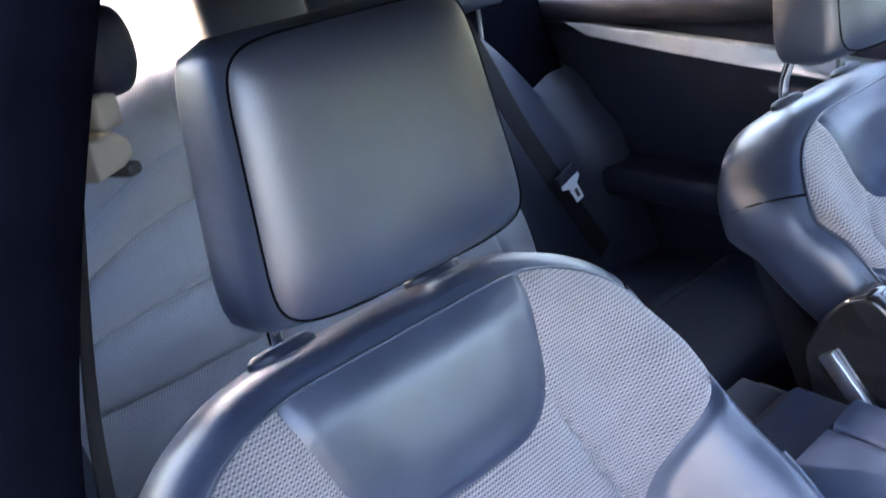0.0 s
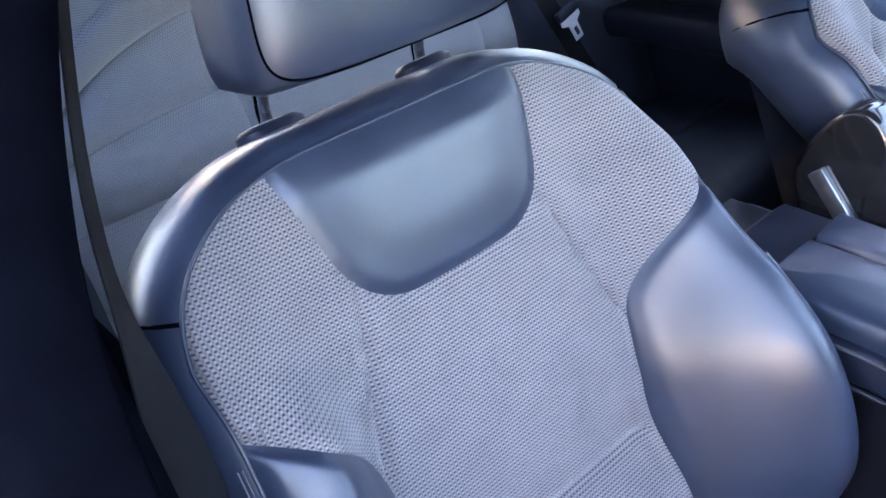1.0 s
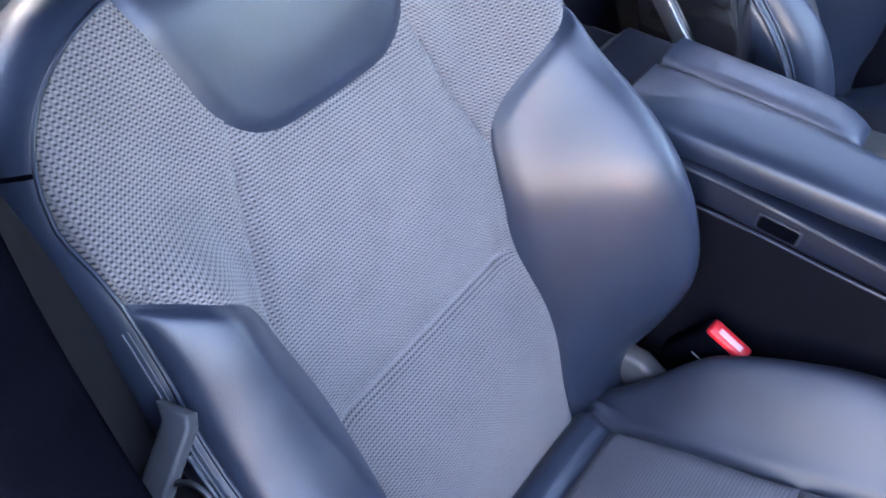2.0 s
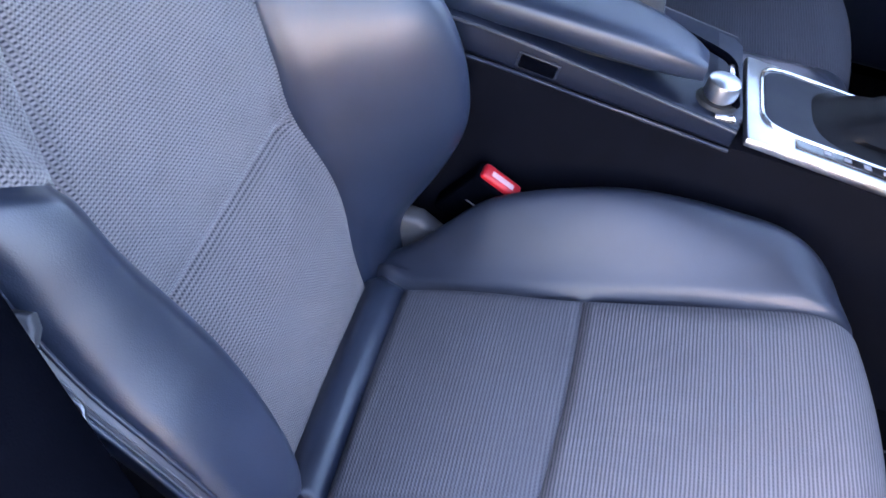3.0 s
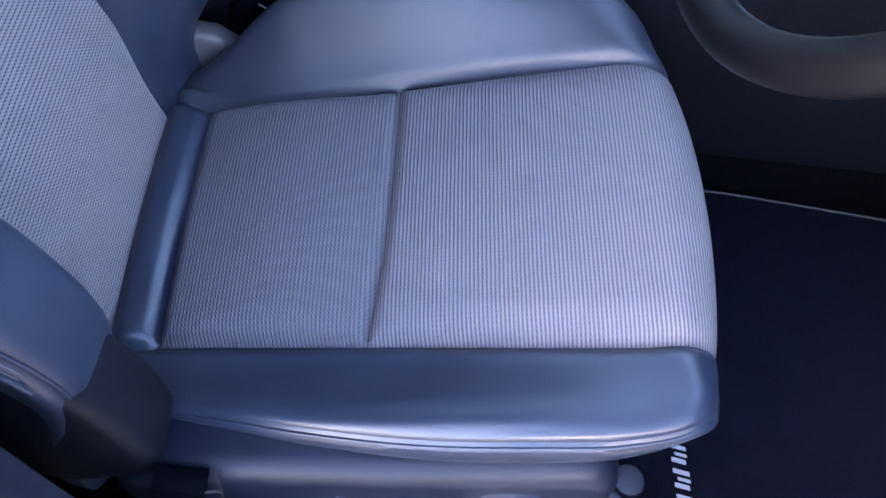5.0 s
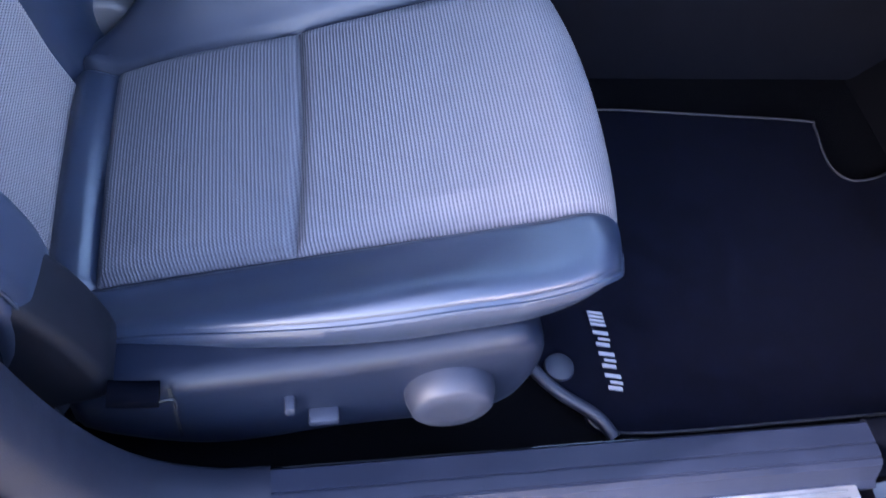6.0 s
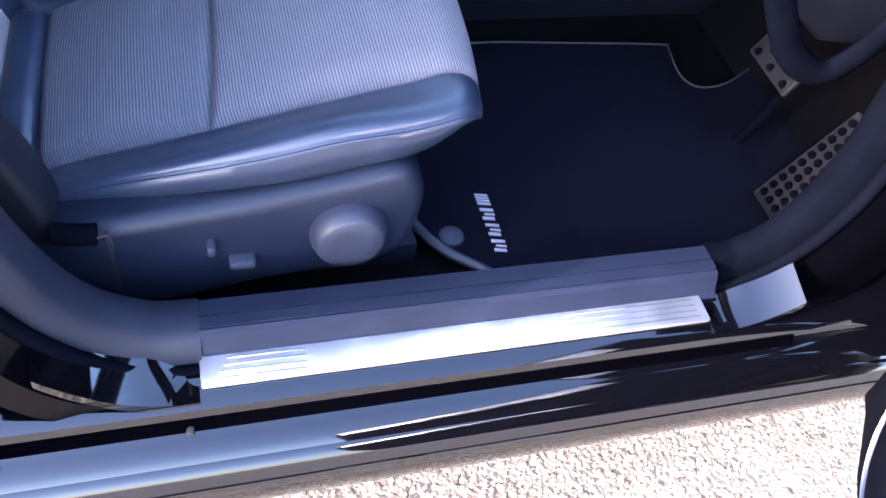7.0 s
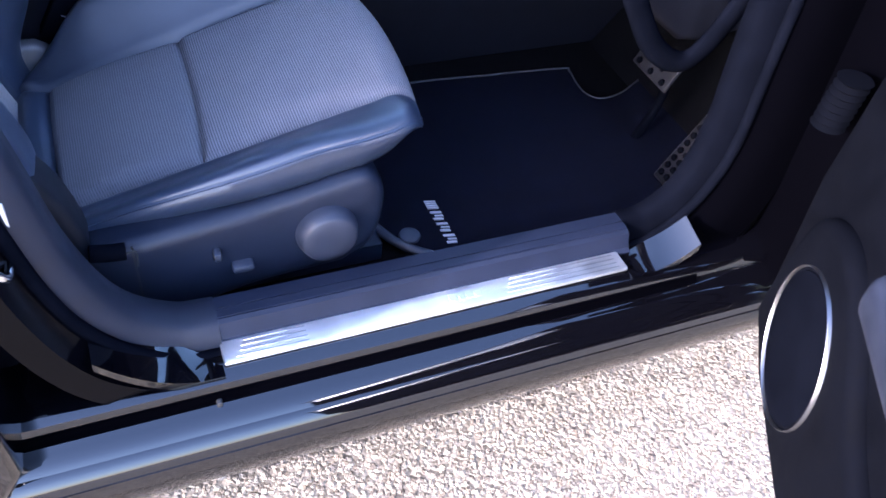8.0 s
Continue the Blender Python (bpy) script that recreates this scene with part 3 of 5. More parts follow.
    seams = [
        lambda v, l: np.abs(v) - half(l),
        lambda v, l: np.where(np.abs(v) < half(l) + 1e-5, l, 1.0),
        lambda v, l: np.where(np.abs(v) < half(l) + 1e-5, l - mid_seam(v), 1.0),
    ]
    regions = [
        ("rear_roll", "black leather roll at the seat's rear", LEATHER, lambda v, l: inside(v, l) & (l < 0)),
        # the passenger side takes the copy with shade in its colour
        ("rear_cloth", "darker grey woven seat panel" if mirror > 0 else "woven seat panel darkened for shade", RIB_MUTED if mirror > 0 else RIB_SHADED, lambda v, l: inside(v, l) & (l < mid_seam(v))),
        ("front_cloth", "grey ribbed woven seat panel" if mirror > 0 else "woven seat panel darkened for shade", RIB_CLOTH if mirror > 0 else RIB_SHADED, inside),
        ("cushion_bolster", "black leather thigh bolster", LEATHER, lambda v, l: v < 0),
        ("cushion_bolster", "black leather thigh bolster", LEATHER_MATT, lambda v, l: v > 0),
    ]
    cover(Vc, l, seams, regions, cush_place, -CUSH_N, seat, mirror)
    for s in (-1, 1):
        lr = np.linspace(-0.058, 0.503, 90)
        vr = s * cush_edge(lr)
        rim = cush_place(vr, lr, np.full(90, 1.0))
        out = np.broadcast_to(np.array((0, float(s), 0)), rim.shape)
        dn = np.broadcast_to(-CUSH_N - 0.10 * CUSH_D, rim.shape)
        low = curve(lr, (-0.06, 0.05, 0.20, 0.34, 0.42, 0.46, 0.503), (0.042, 0.058, 0.072, 0.080, 0.074, 0.052, 0.014) if s > 0 else (0.020, 0.034, 0.046, 0.052, 0.038, 0.017, 0.002))[:, None]
        steps = [0 * out, out * 0.006 + dn * 0.004, out * 0.007 + dn * 0.3 * low, out * 0.003 + dn * 0.7 * low, -out * 0.006 + dn * low, -out * 0.03 + dn * low * 1.15]
        skirt("cushion_side", rim, steps, LEATHER, seat, "black leather cushion side", mirror)
        for a, b in ((0.004, 0.003),):
            line = rim + out * a + dn * b
            line[:, 1] *= mirror
            part("piping", sweep("piping", line, ring(0.0016, 6), CUSH_N, LEATHER, angle=80), seat)
    # pan under the cushion
    pan = [(-0.22, 0.33), (0.15, 0.35), (0.235, 0.42), (0.235, 0.50), (-0.18, 0.42)]
    part("seat_pan", prism("seat_pan", pan, "y", -0.19, 0.19, PILLAR, 0.01), seat)
    # headrest: upright, wider below, with flat sides
    HD, HN = np.array((-0.139, 0.0, 0.990)), np.array((0.990, 0.0, 0.139))
    c, n = BACK0 + BACK_D * (0.725 + lift) + BACK_N * 0.040, 48

    def head_form(h):
        """Half width and half depth at a height of -1 to 1."""
        prof = max((1 - abs(h) ** 5.0) ** (1 / 5.0) if abs(h) < 1 else 0.0, 0.25)
        wide = 0.136 * (1 - 0.085 * (h + 1)) * (0.80 + 0.20 * prof)
        return wide, 0.050 * prof * (1.0 - 0.10 * h)

    def head_front(y, h):
        """A point on the headrest's front face."""
        wide, thick = head_form(h)
        d = thick * max(0.0, 1 - min(1, abs(y) / wide) ** 5.0) ** (1 / 5.0)
        return c + HD * (h * 0.104) + HN * (d - 0.022 * (y / 0.138) ** 2) + np.array((0, y * mirror, 0))
    rings_ = []
    for k in range(25):
        h = -1 + 2 * k / 24
        wide, thick = head_form(h)
        rings_.append([tuple(c + HD * (h * 0.104) + HN * (d - 0.022 * (y / 0.138) ** 2) + np.array((0, y * mirror, 0))) for y, d in superellipse(wide, thick, n, 5.0)])
    hr = part("headrest", loft("headrest", rings_, LEATHER, angle=75), seat, "padded black leather headrest")
    # seam that frames the headrest's front
    fr = [head_front(0.93 * head_form(h)[0] * a, h) + HN * 0.0004 for a, h in [(p, 0.93 * q) for p, q in superellipse(1, 1, 90, 9)]]
    part("headrest_seam", sweep("headrest_seam", fr, ring(0.0010, 6), HN, PILLAR, closed=True, angle=80), hr)
    for s in (-1, 1):
        p = BACK0 + BACK_D * 0.58 - BACK_N * 0.078 + np.array((0, 0.083 * s, 0))
        part("headrest_post", tube("headrest_post", [p, p + BACK_D * 0.045 + BACK_N * 0.012, p + BACK_D * (0.085 + lift) + BACK_N * 0.055], 0.0065, CHROME, 8, (0, 1, 0), 12), hr, "chrome headrest post")
        q = BACK0 + BACK_D * 0.601 - BACK_N * 0.070
        gm = Matrix.Translation((q[0], q[1] + 0.083 * s, q[2])) @ pose(0, 0, 0, 0, -26, 0) @ Matrix.Diagonal((0.80, 1.60, 1.0, 1))
        part("post_sleeve", lathe("post_sleeve", [(0.0, 0.0075), (0.010, 0.0080), (0.0165, 0.0068), (0.0200, 0.003), (0.0205, -0.004), (0.0, -0.006)], PLASTIC, gm), hr, "black plastic post sleeve")
    # side trim on the outboard side
    o = -0.262 * mirror
    top = spline([(-0.165, 0.462), (-0.120, 0.482), (-0.06, 0.492), (0.05, 0.506), (0.16, 0.526), (0.205, 0.534), (0.232, 0.522), (0.243, 0.492), (0.240, 0.447), (0.225, 0.407), (0.185, 0.380)], 44)
    bot = spline([(0.185, 0.380), (0.07, 0.372), (0.0, 0.357), (-0.06, 0.354), (-0.12, 0.377), (-0.165, 0.412), (-0.165, 0.462)], 24)[1:-1]
    outl = [tuple(p) for p in np.vstack([top, bot])]
    part("side_trim", prism("side_trim", outl, "y", *sorted((o, o + 0.09 * mirror)), PLASTIC, 0.020, 5, angle=60), seat, "black plastic seat side trim")
    flank = spline([(-0.290, 0.750), (-0.240, 0.705), (-0.196, 0.655), (-0.165, 0.610), (-0.138, 0.556), (-0.124, 0.478), (-0.160, 0.456), (-0.215, 0.448), (-0.33, 0.56), (-0.38, 0.75)], 40)
    part("side_panel", prism("side_panel", [tuple(p) for p in flank], "y", *sorted((o + 0.002 * mirror, o + 0.07 * mirror)), FLANK, 0.012, 4, angle=60), seat, "dark grained lower side panel of the backrest")
    km = Matrix.Translation((0.160, o - 0.002 * mirror, 0.453)) @ pose(0, 0, 0, 90 * mirror, 0, 0)
    part("height_knob", lathe("height_knob", [(0.0, 0.0215), (0.020, 0.0215), (0.033, 0.0205), (0.0365, 0.018), (0.041, 0.006), (0.042, -0.01), (0.0, -0.01)], PLASTIC_GREY, km, 40), seat, "round dark grey adjuster knob")
    for x0, x1, z0, z1 in ((0.013, 0.023, 0.444, 0.459), (0.034, 0.062, 0.418, 0.430)):
        part("switch", rbox("switch", (x0, min(o - 0.014 * mirror, o + 0.01 * mirror), z0), (x1, max(o - 0.014 * mirror, o + 0.01 * mirror), z1), PLASTIC_GREY, 0.004), seat, "small seat adjuster switch")
    lv = Matrix.Translation((0, o - 0.004 * mirror, 0))
    lever = part("recline_lever", tube("recline_lever", [lv @ Vector(p) for p in ((-0.126, 0, 0.492), (-0.106, 0, 0.488), (-0.086, 0, 0.486))], 0.011, PILLAR, 14, (0, 0, 1), 12), seat, "short black recliner lever")
    part("lever_wire", tube("lever_wire", [lv @ Vector(p) for p in ((-0.088, -0.009 * mirror, 0.489), (-0.077, -0.008 * mirror, 0.491), (-0.074, -0.006 * mirror, 0.482), (-0.076, -0.001 * mirror, 0.458))], 0.0012, RUBBER, 24, (0, 1, 0), 6), lever)
    part("trim_seam", rbox("trim_seam", (-0.080, min(o - 0.0012 * mirror, o), 0.39), (-0.077, max(o - 0.0012 * mirror, o), 0.488), RUBBER, 0.0), seat)
    # rails
    for s in (-0.19, 0.19):
        part("rail", rbox("rail", (-0.22, s - 0.02, 0.318), (0.26, s + 0.02, 0.352), PLASTIC, 0.004), seat)
    # buckle on the inboard side
    b = 0.250 * mirror
    bmx = Matrix.Translation((-0.083, b - 0.012 * mirror, 0.556)) @ pose(0, 0, 0, 14 * mirror, 27, 0)
    buckle = part("buckle", rbox("buckle", (-0.029, -0.013, -0.10), (0.029, 0.013, 0.003), PILLAR, 0.005, 3, bmx), seat, "black belt buckle")
    part("release_button", rbox("release_button", (-0.025, -0.0095, -0.004), (0.025, 0.0095, 0.0105), RED, 0.004, 3, bmx), buckle, "red release button")
    part("press_mark", rbox("press_mark", (-0.015, -0.004, 0.0100), (0.015, 0.003, 0.0111), PRINT, 0.0005, 1, bmx), buckle, "pale print on the button")
    part("buckle_edge", rbox("buckle_edge", (-0.012, -0.0142, -0.045), (0.010, -0.0126, -0.043), ALU, 0.0004, 1, bmx) if mirror > 0 else rbox("buckle_edge", (-0.012, 0.0126, -0.045), (0.010, 0.0142, -0.043), ALU, 0.0004, 1, bmx), buckle)
    part("hinge_cover", prism("hinge_cover", [(-0.26, 0.40), (-0.16, 0.42), (-0.130, 0.450), (-0.132, 0.470), (-0.160, 0.488), (-0.22, 0.490)], "y", *sorted((0.212 * mirror, 0.240 * mirror)), HINGE_GREY, 0.008, 3), seat, "grey recliner hinge cover")
    return seat


driver = front_seat("black leather sports seat with grey woven centre panels", "front seats", 1, 0.0)
driver.location = (0, SEAT_Y, 0)
passenger = front_seat("black leather passenger seat with grey woven backrest and shade-darkened cushion", "front seats", -1, 0.008)
passenger.location = (0.03, 2 * MID_Y - SEAT_Y, 0)

# ---- car shell ----
car = thing("car_body", "glossy black car body with an open driver's doorway", "car")
# line of the doorway's inner edge: down the centre pillar, along the sill, up the front pillar
DOORWAY = spline([(-0.327, 0.200, 1.34), (-0.313, 0.146, 1.22), (-0.283, 0.103, 1.12), (-0.243, 0.078, 1.03), (-0.205, 0.074, 0.88), (-0.165, 0.078, 0.72), (-0.140, 0.082, 0.58),
                  (-0.105, 0.085, 0.485), (-0.055, 0.086, 0.440), (0.0, 0.086, 0.430), (0.20, 0.086, 0.430), (0.40, 0.086, 0.430), (0.57, 0.086, 0.430), (0.618, 0.086, 0.440), (0.656, 0.086, 0.480),
                  (0.678, 0.086, 0.57), (0.677, 0.086, 0.68), (0.678, 0.090, 0.88), (0.668, 0.105, 0.98), (0.59, 0.15, 1.10), (0.41, 0.20, 1.23), (0.22, 0.235, 1.33)], 170)
cen = np.array((0.2, 0.086, 0.85))
outw = DOORWAY - cen
outw[:, 1] = 0
outw /= np.linalg.norm(outw, axis=1)[:, None]
flat = smooth01((DOORWAY[:, 2] - 0.432) / 0.12)[:, None]
outw = outw * flat + np.array((0, 0, -1.0)) * (1 - flat)
outw /= np.linalg.norm(outw, axis=1)[:, None]
first, last = int(np.argmax(DOORWAY[:, 0] > -0.001)), int(np.argmax(DOORWAY[:, 0] > 0.573))
rear_line, RN = np.vstack([DOORWAY[:first], [(0.0, 0.086, 0.430)]]), np.vstack([outw[:first], [(0, 0, -1)]])
front_line, FN = np.vstack([[(0.572, 0.086, 0.430)], DOORWAY[last:]]), np.vstack([[(0, 0, -1)], outw[last:]])
# the band of soft trim round the doorway, and the seal lip on it
band = [(0.006, 0.080), (0.006, 0.004), (0.002, -0.001), (-0.018, -0.002), (-0.036, -0.001), (-0.044, 0.004), (-0.050, 0.014), (-0.056, 0.026), (-0.056, 0.080)]
cut_at = int(np.argmax(rear_line[:, 2] < 0.80))
slim = [(0.006, 0.080), (0.006, 0.004), (0.002, -0.001), (-0.012, -0.002), (-0.020, -0.001), (-0.026, 0.004), (-0.030, 0.014), (-0.034, 0.026), (-0.034, 0.080)]
# upper and front runs take the near-black trim, shade put into its colour
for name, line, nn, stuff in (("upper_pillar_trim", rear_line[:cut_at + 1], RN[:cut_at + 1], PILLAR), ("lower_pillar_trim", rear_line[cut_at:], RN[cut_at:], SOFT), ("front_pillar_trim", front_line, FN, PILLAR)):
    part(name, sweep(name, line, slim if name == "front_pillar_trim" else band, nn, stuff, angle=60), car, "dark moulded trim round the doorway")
for line, nn, off in ((rear_line, RN, -0.061), (front_line, FN, -0.039)):
    part("door_seal", sweep("door_seal", line + nn * 0.034 + np.array((0, off, 0)), ring(0.008, 8), nn, PILLAR, angle=80), car, "black rubber door seal")
# ribbed sill cover
prof = [(0.092, 0.330), (0.090, 0.424), (0.086, 0.430), (0.066, 0.4315), (0.0655, 0.4300), (0.0635, 0.4300), (0.063, 0.4318), (0.052, 0.4312), (0.0515, 0.4297), (0.0495, 0.4297), (0.049, 0.4305),
        (0.044, 0.427), (0.040, 0.418), (0.036, 0.408), (0.030, 0.404), (0.030, 0.330)]
part("sill_cover", prism("sill_cover", prof, "x", 0.0, 0.572, SILL_TRIM, 0.0, angle=30), car, "ribbed dark grey plastic sill cover")
# painted sill
sill = [(0.10, 0.235), (0.10, 0.400), (0.034, 0.402), (-0.006, 0.397), (-0.016, 0.391), (-0.020, 0.382), (-0.021, 0.372), (-0.026, 0.368), (-0.034, 0.366), (-0.044, 0.362), (-0.050, 0.356), (-0.053, 0.352),
        (-0.055, 0.351), (-0.060, 0.346), (-0.067, 0.334), (-0.069, 0.328), (-0.0705, 0.328), (-0.073, 0.318), (-0.074, 0.306), (-0.072, 0.288), (-0.064, 0.270), (-0.030, 0.245), (0.06, 0.235)]
part("sill_panel", prism("sill_panel", sill, "x", -2.2, 1.02, PAINT, 0.0, angle=25), car, "glossy black painted sill")
# matt black strip laid over the step in the painted sill
part("sill_strip", prism("sill_strip", [(-0.0190, 0.3835), (-0.0222, 0.3815), (-0.0230, 0.3735), (-0.0270, 0.3700), (-0.0240, 0.3675), (-0.0180, 0.3720)], "x", -0.30, 0.66, SHUT, 0.0, angle=50), car, "matt black strip along the sill's step")
# brushed tread plate
plate = part("tread_plate", rbox("tread_plate", (-0.004, 0.0, 0.3995), (0.552, 0.037, 0.4065), STEEL, 0.003, 2), car, "brushed metal tread plate")
for k in range(4):
    for x0, x1 in ((0.012, 0.10), (0.37, 0.54)):
        part("plate_rib", rbox("plate_rib", (x0 + 0.004 * k, 0.006 + 0.0075 * k, 0.4065), (x1, 0.0078 + 0.0075 * k, 0.4071), ALU, 0.0006, 1), plate)
for k, (a, b) in enumerate(((0.290, 0.300), (0.303, 0.311), (0.314, 0.322), (0.325, 0.336))):
    part("plate_mark", rbox("plate_mark", (a, 0.012, 0.4065), (b, 0.026 - 0.003 * (k % 2), 0.4069), STEEL, 0.0004, 1), plate, "embossed bar")
part("sill_plug", rbox("sill_plug", (-0.022, -0.031, 0.352), (-0.014, -0.018, 0.374), RUBBER, 0.003, 2), car, "small black plug in the sill joint")
# jambs: painted pillar faces outside the trim band
def jamb(name, line, nn, wide, label, stuff):
    cut = [(-0.060, 0.034), (-0.068, 0.042), (-0.080, 0.050), (-0.090, wide * 0.65), (-0.094, wide), (-0.03, wide), (-0.03, 0.034)]
    part(name, sweep(name, line, cut, nn, stuff, angle=40), car, label)
jamb("pillar_face", rear_line[: int(len(rear_line) * 0.93)], RN[: int(len(rear_line) * 0.93)], 0.085, "glossy black centre pillar face", JAMB)
# front face carries the open door's shade in its colour
jamb("pillar_face", front_line + np.array((0, 0.022, 0)), FN, 0.12, "front pillar face blackened for the door's shade", SHUT)
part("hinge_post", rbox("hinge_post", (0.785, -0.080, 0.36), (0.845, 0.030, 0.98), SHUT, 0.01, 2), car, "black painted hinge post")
# rounded painted corners where the sill runs up into the pillars
def sill_corner(x0, way, long, label):
    nx, ny, verts, faces = 24, 8, [], []
    for low in (0.0, 0.012):
        for i in range(nx):
            u = long * i / (nx - 1)
            for j in range(ny):
                y = -0.012 + 0.046 * j / (ny - 1)
                verts.append((x0 + way * u, y, 0.3985 + 5.2 * max(0.0, u - 0.015) ** 2 + 0.30 * (y + 0.012) * smooth01(np.array(u / 0.05)).item() - low))
    k = nx * ny
    for i in range(nx - 1):
        for j in range(ny - 1):
            a, b, c, d = i * ny + j, (i + 1) * ny + j, (i + 1) * ny + j + 1, i * ny + j + 1
            faces += [(a, b, c, d) if way > 0 else (d, c, b, a), (k + d, k + c, k + b, k + a) if way > 0 else (k + a, k + b, k + c, k + d)]
    rim = [i * ny for i in range(nx)] + [(nx - 1) * ny + j for j in range(1, ny)] + [i * ny + ny - 1 for i in range(nx - 2, -1, -1)] + [j for j in range(ny - 2, 0, -1)]
    for a, b in zip(rim, rim[1:] + rim[:1]):
        faces.append((b, a, k + a, k + b) if way > 0 else (a, b, k + b, k + a))
    me = mesh_of("sill_corner", verts, faces, PAINT)
    me.set_sharp_from_angle(angle=radians(50))
    part("sill_corner", me, car, label)
sill_corner(0.5535, 1, 0.100, "glossy black corner of the sill")
sill_corner(-0.0055, -1, 0.135, "glossy black corner of the sill")
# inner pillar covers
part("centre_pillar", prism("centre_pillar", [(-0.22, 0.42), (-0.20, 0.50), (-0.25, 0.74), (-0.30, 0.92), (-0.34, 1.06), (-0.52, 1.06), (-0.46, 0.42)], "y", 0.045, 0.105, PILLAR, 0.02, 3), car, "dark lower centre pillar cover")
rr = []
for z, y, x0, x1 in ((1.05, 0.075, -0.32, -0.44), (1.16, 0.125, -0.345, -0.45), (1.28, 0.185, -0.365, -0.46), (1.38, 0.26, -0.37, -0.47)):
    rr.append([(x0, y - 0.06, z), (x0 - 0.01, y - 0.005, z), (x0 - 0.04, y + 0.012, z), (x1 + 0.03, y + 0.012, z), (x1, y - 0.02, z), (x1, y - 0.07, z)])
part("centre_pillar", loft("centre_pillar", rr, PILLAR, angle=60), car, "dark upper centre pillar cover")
# rear door, shut
rd = [(-1.15, 0.37), (-0.245, 0.37), (-0.225, 0.41), (-0.235, 0.55), (-0.275, 0.74), (-0.33, 0.95), (-1.25, 0.97), (-1.30, 0.80), (-1.22, 0.60)]
rear_door = part("rear_door", prism("rear_door", rd, "y", -0.085, 0.05, PAINT, 0.012, 4), car, "closed glossy black rear door")
# near-black lining: shade on it comes from the colour
part("door_lining", prism("door_lining", [(-1.12, 0.36), (-0.34, 0.36), (-0.36, 0.95), (-1.22, 0.98)], "y", 0.052, 0.135, PILLAR, 0.02, 3), rear_door)
part("window_rail", tube("window_rail", [(-0.36, 0.03, 0.96), (-0.42, 0.10, 1.15), (-0.50, 0.21, 1.36), (-0.90, 0.22, 1.38), (-1.25, 0.19, 1.26), (-1.36, 0.06, 0.98)], 0.022, PAINT, 50), rear_door)
# far side, floor, roof
part("floor_pan", rbox("floor_pan", (-1.25, 0.088, 0.20), (1.15, 1.50, 0.318), CARPET, 0.01), car, "black carpeted floor")
part("far_sill", rbox("far_sill", (-2.2, 1.49, 0.18), (1.02, 1.66, 0.43), PAINT, 0.02, 3), car)
part("bulkhead", prism("bulkhead", [(0.86, 0.30), (0.99, 0.46), (1.02, 1.0), (1.12, 1.0), (1.12, 0.30)], "y", 0.10, 1.48, CARPET, 0.01), car, "carpeted front bulkhead")
def body_end(name, stations, label):
    """A rounded end of the body; stations: x, half width, lower and upper height."""
    rg = []
    for x, w, z0, z1 in stations:
        rg.append([(x, MID_Y + w * a, (z0 + z1) / 2 + (z1 - z0) / 2 * b) for a, b in superellipse(1, 1, 40, 5.0)])
    return part(name, loft(name, rg, PAINT, angle=50), car, label)
body_end("tail", [(-1.30, 0.840, 0.20, 1.000), (-1.45, 0.850, 0.20, 1.045), (-1.70, 0.845, 0.21, 1.040), (-2.00, 0.82, 0.24, 1.010), (-2.20, 0.76, 0.30, 0.960), (-2.28, 0.66, 0.40, 0.880)], "glossy black boot and rear wings")
body_end("nose", [(1.121, 0.835, 0.20, 0.985), (1.40, 0.845, 0.20, 0.945), (1.80, 0.835, 0.21, 0.890), (2.15, 0.80, 0.23, 0.820), (2.35, 0.70, 0.28, 0.730), (2.42, 0.58, 0.36, 0.640)], "glossy black bonnet and wings")
part("parcel_shelf", rbox("parcel_shelf", (-1.66, 0.20, 1.108), (-1.20, 1.38, 1.128), LINER, 0.008), car, "dark grey parcel shelf")
roof = []
for x, z, w in ((0.22, 1.375, 0.54), (0.10, 1.40, 0.555), (-0.2, 1.43, 0.57), (-0.7, 1.425, 0.56), (-1.10, 1.38, 0.53), (-1.30, 1.335, 0.50)):
    up = [(x, MID_Y + w * s, z - 0.055 * abs(s) ** 3) for s in np.linspace(-1, 1, 15)]
    roof.append(up + [(x, p[1], p[2] - 0.035) for p in up[::-1]])
part("roof", loft("roof", roof, PAINT, angle=40), car, "glossy black roof")
lin = [[(x, y, z - 0.004) for x, y, z in r[15:]] + [(x, y, z - 0.016) for x, y, z in r[15:][::-1]] for r in roof]
part("headliner", loft("headliner", lin, LINER, angle=40), car, "dark grey headliner")
for s in (-1, 1):
    y = lambda d: MID_Y + s * d
    part("roof_rail", tube("roof_rail", [(0.24, y(0.55), 1.335), (-0.10, y(0.562), 1.372), (-0.50, y(0.570), 1.385), (-0.90, y(0.565), 1.372), (-1.28, y(0.54), 1.305)], 0.036, PILLAR, 40), car, "dark trim along the roof's edge")
    part("roof_pillar", tube("roof_pillar", [(0.22, y(0.53), 1.335), (0.62, y(0.60), 1.17), (1.05, y(0.68), 0.97)], 0.032, SOFT, 20), car, "dark windscreen pillar")
    part("roof_pillar", tube("roof_pillar", [(-1.28, y(0.50), 1.30), (-1.50, y(0.56), 1.18), (-1.75, y(0.66), 1.04)], 0.055, SOFT, 20), car, "dark rear pillar")
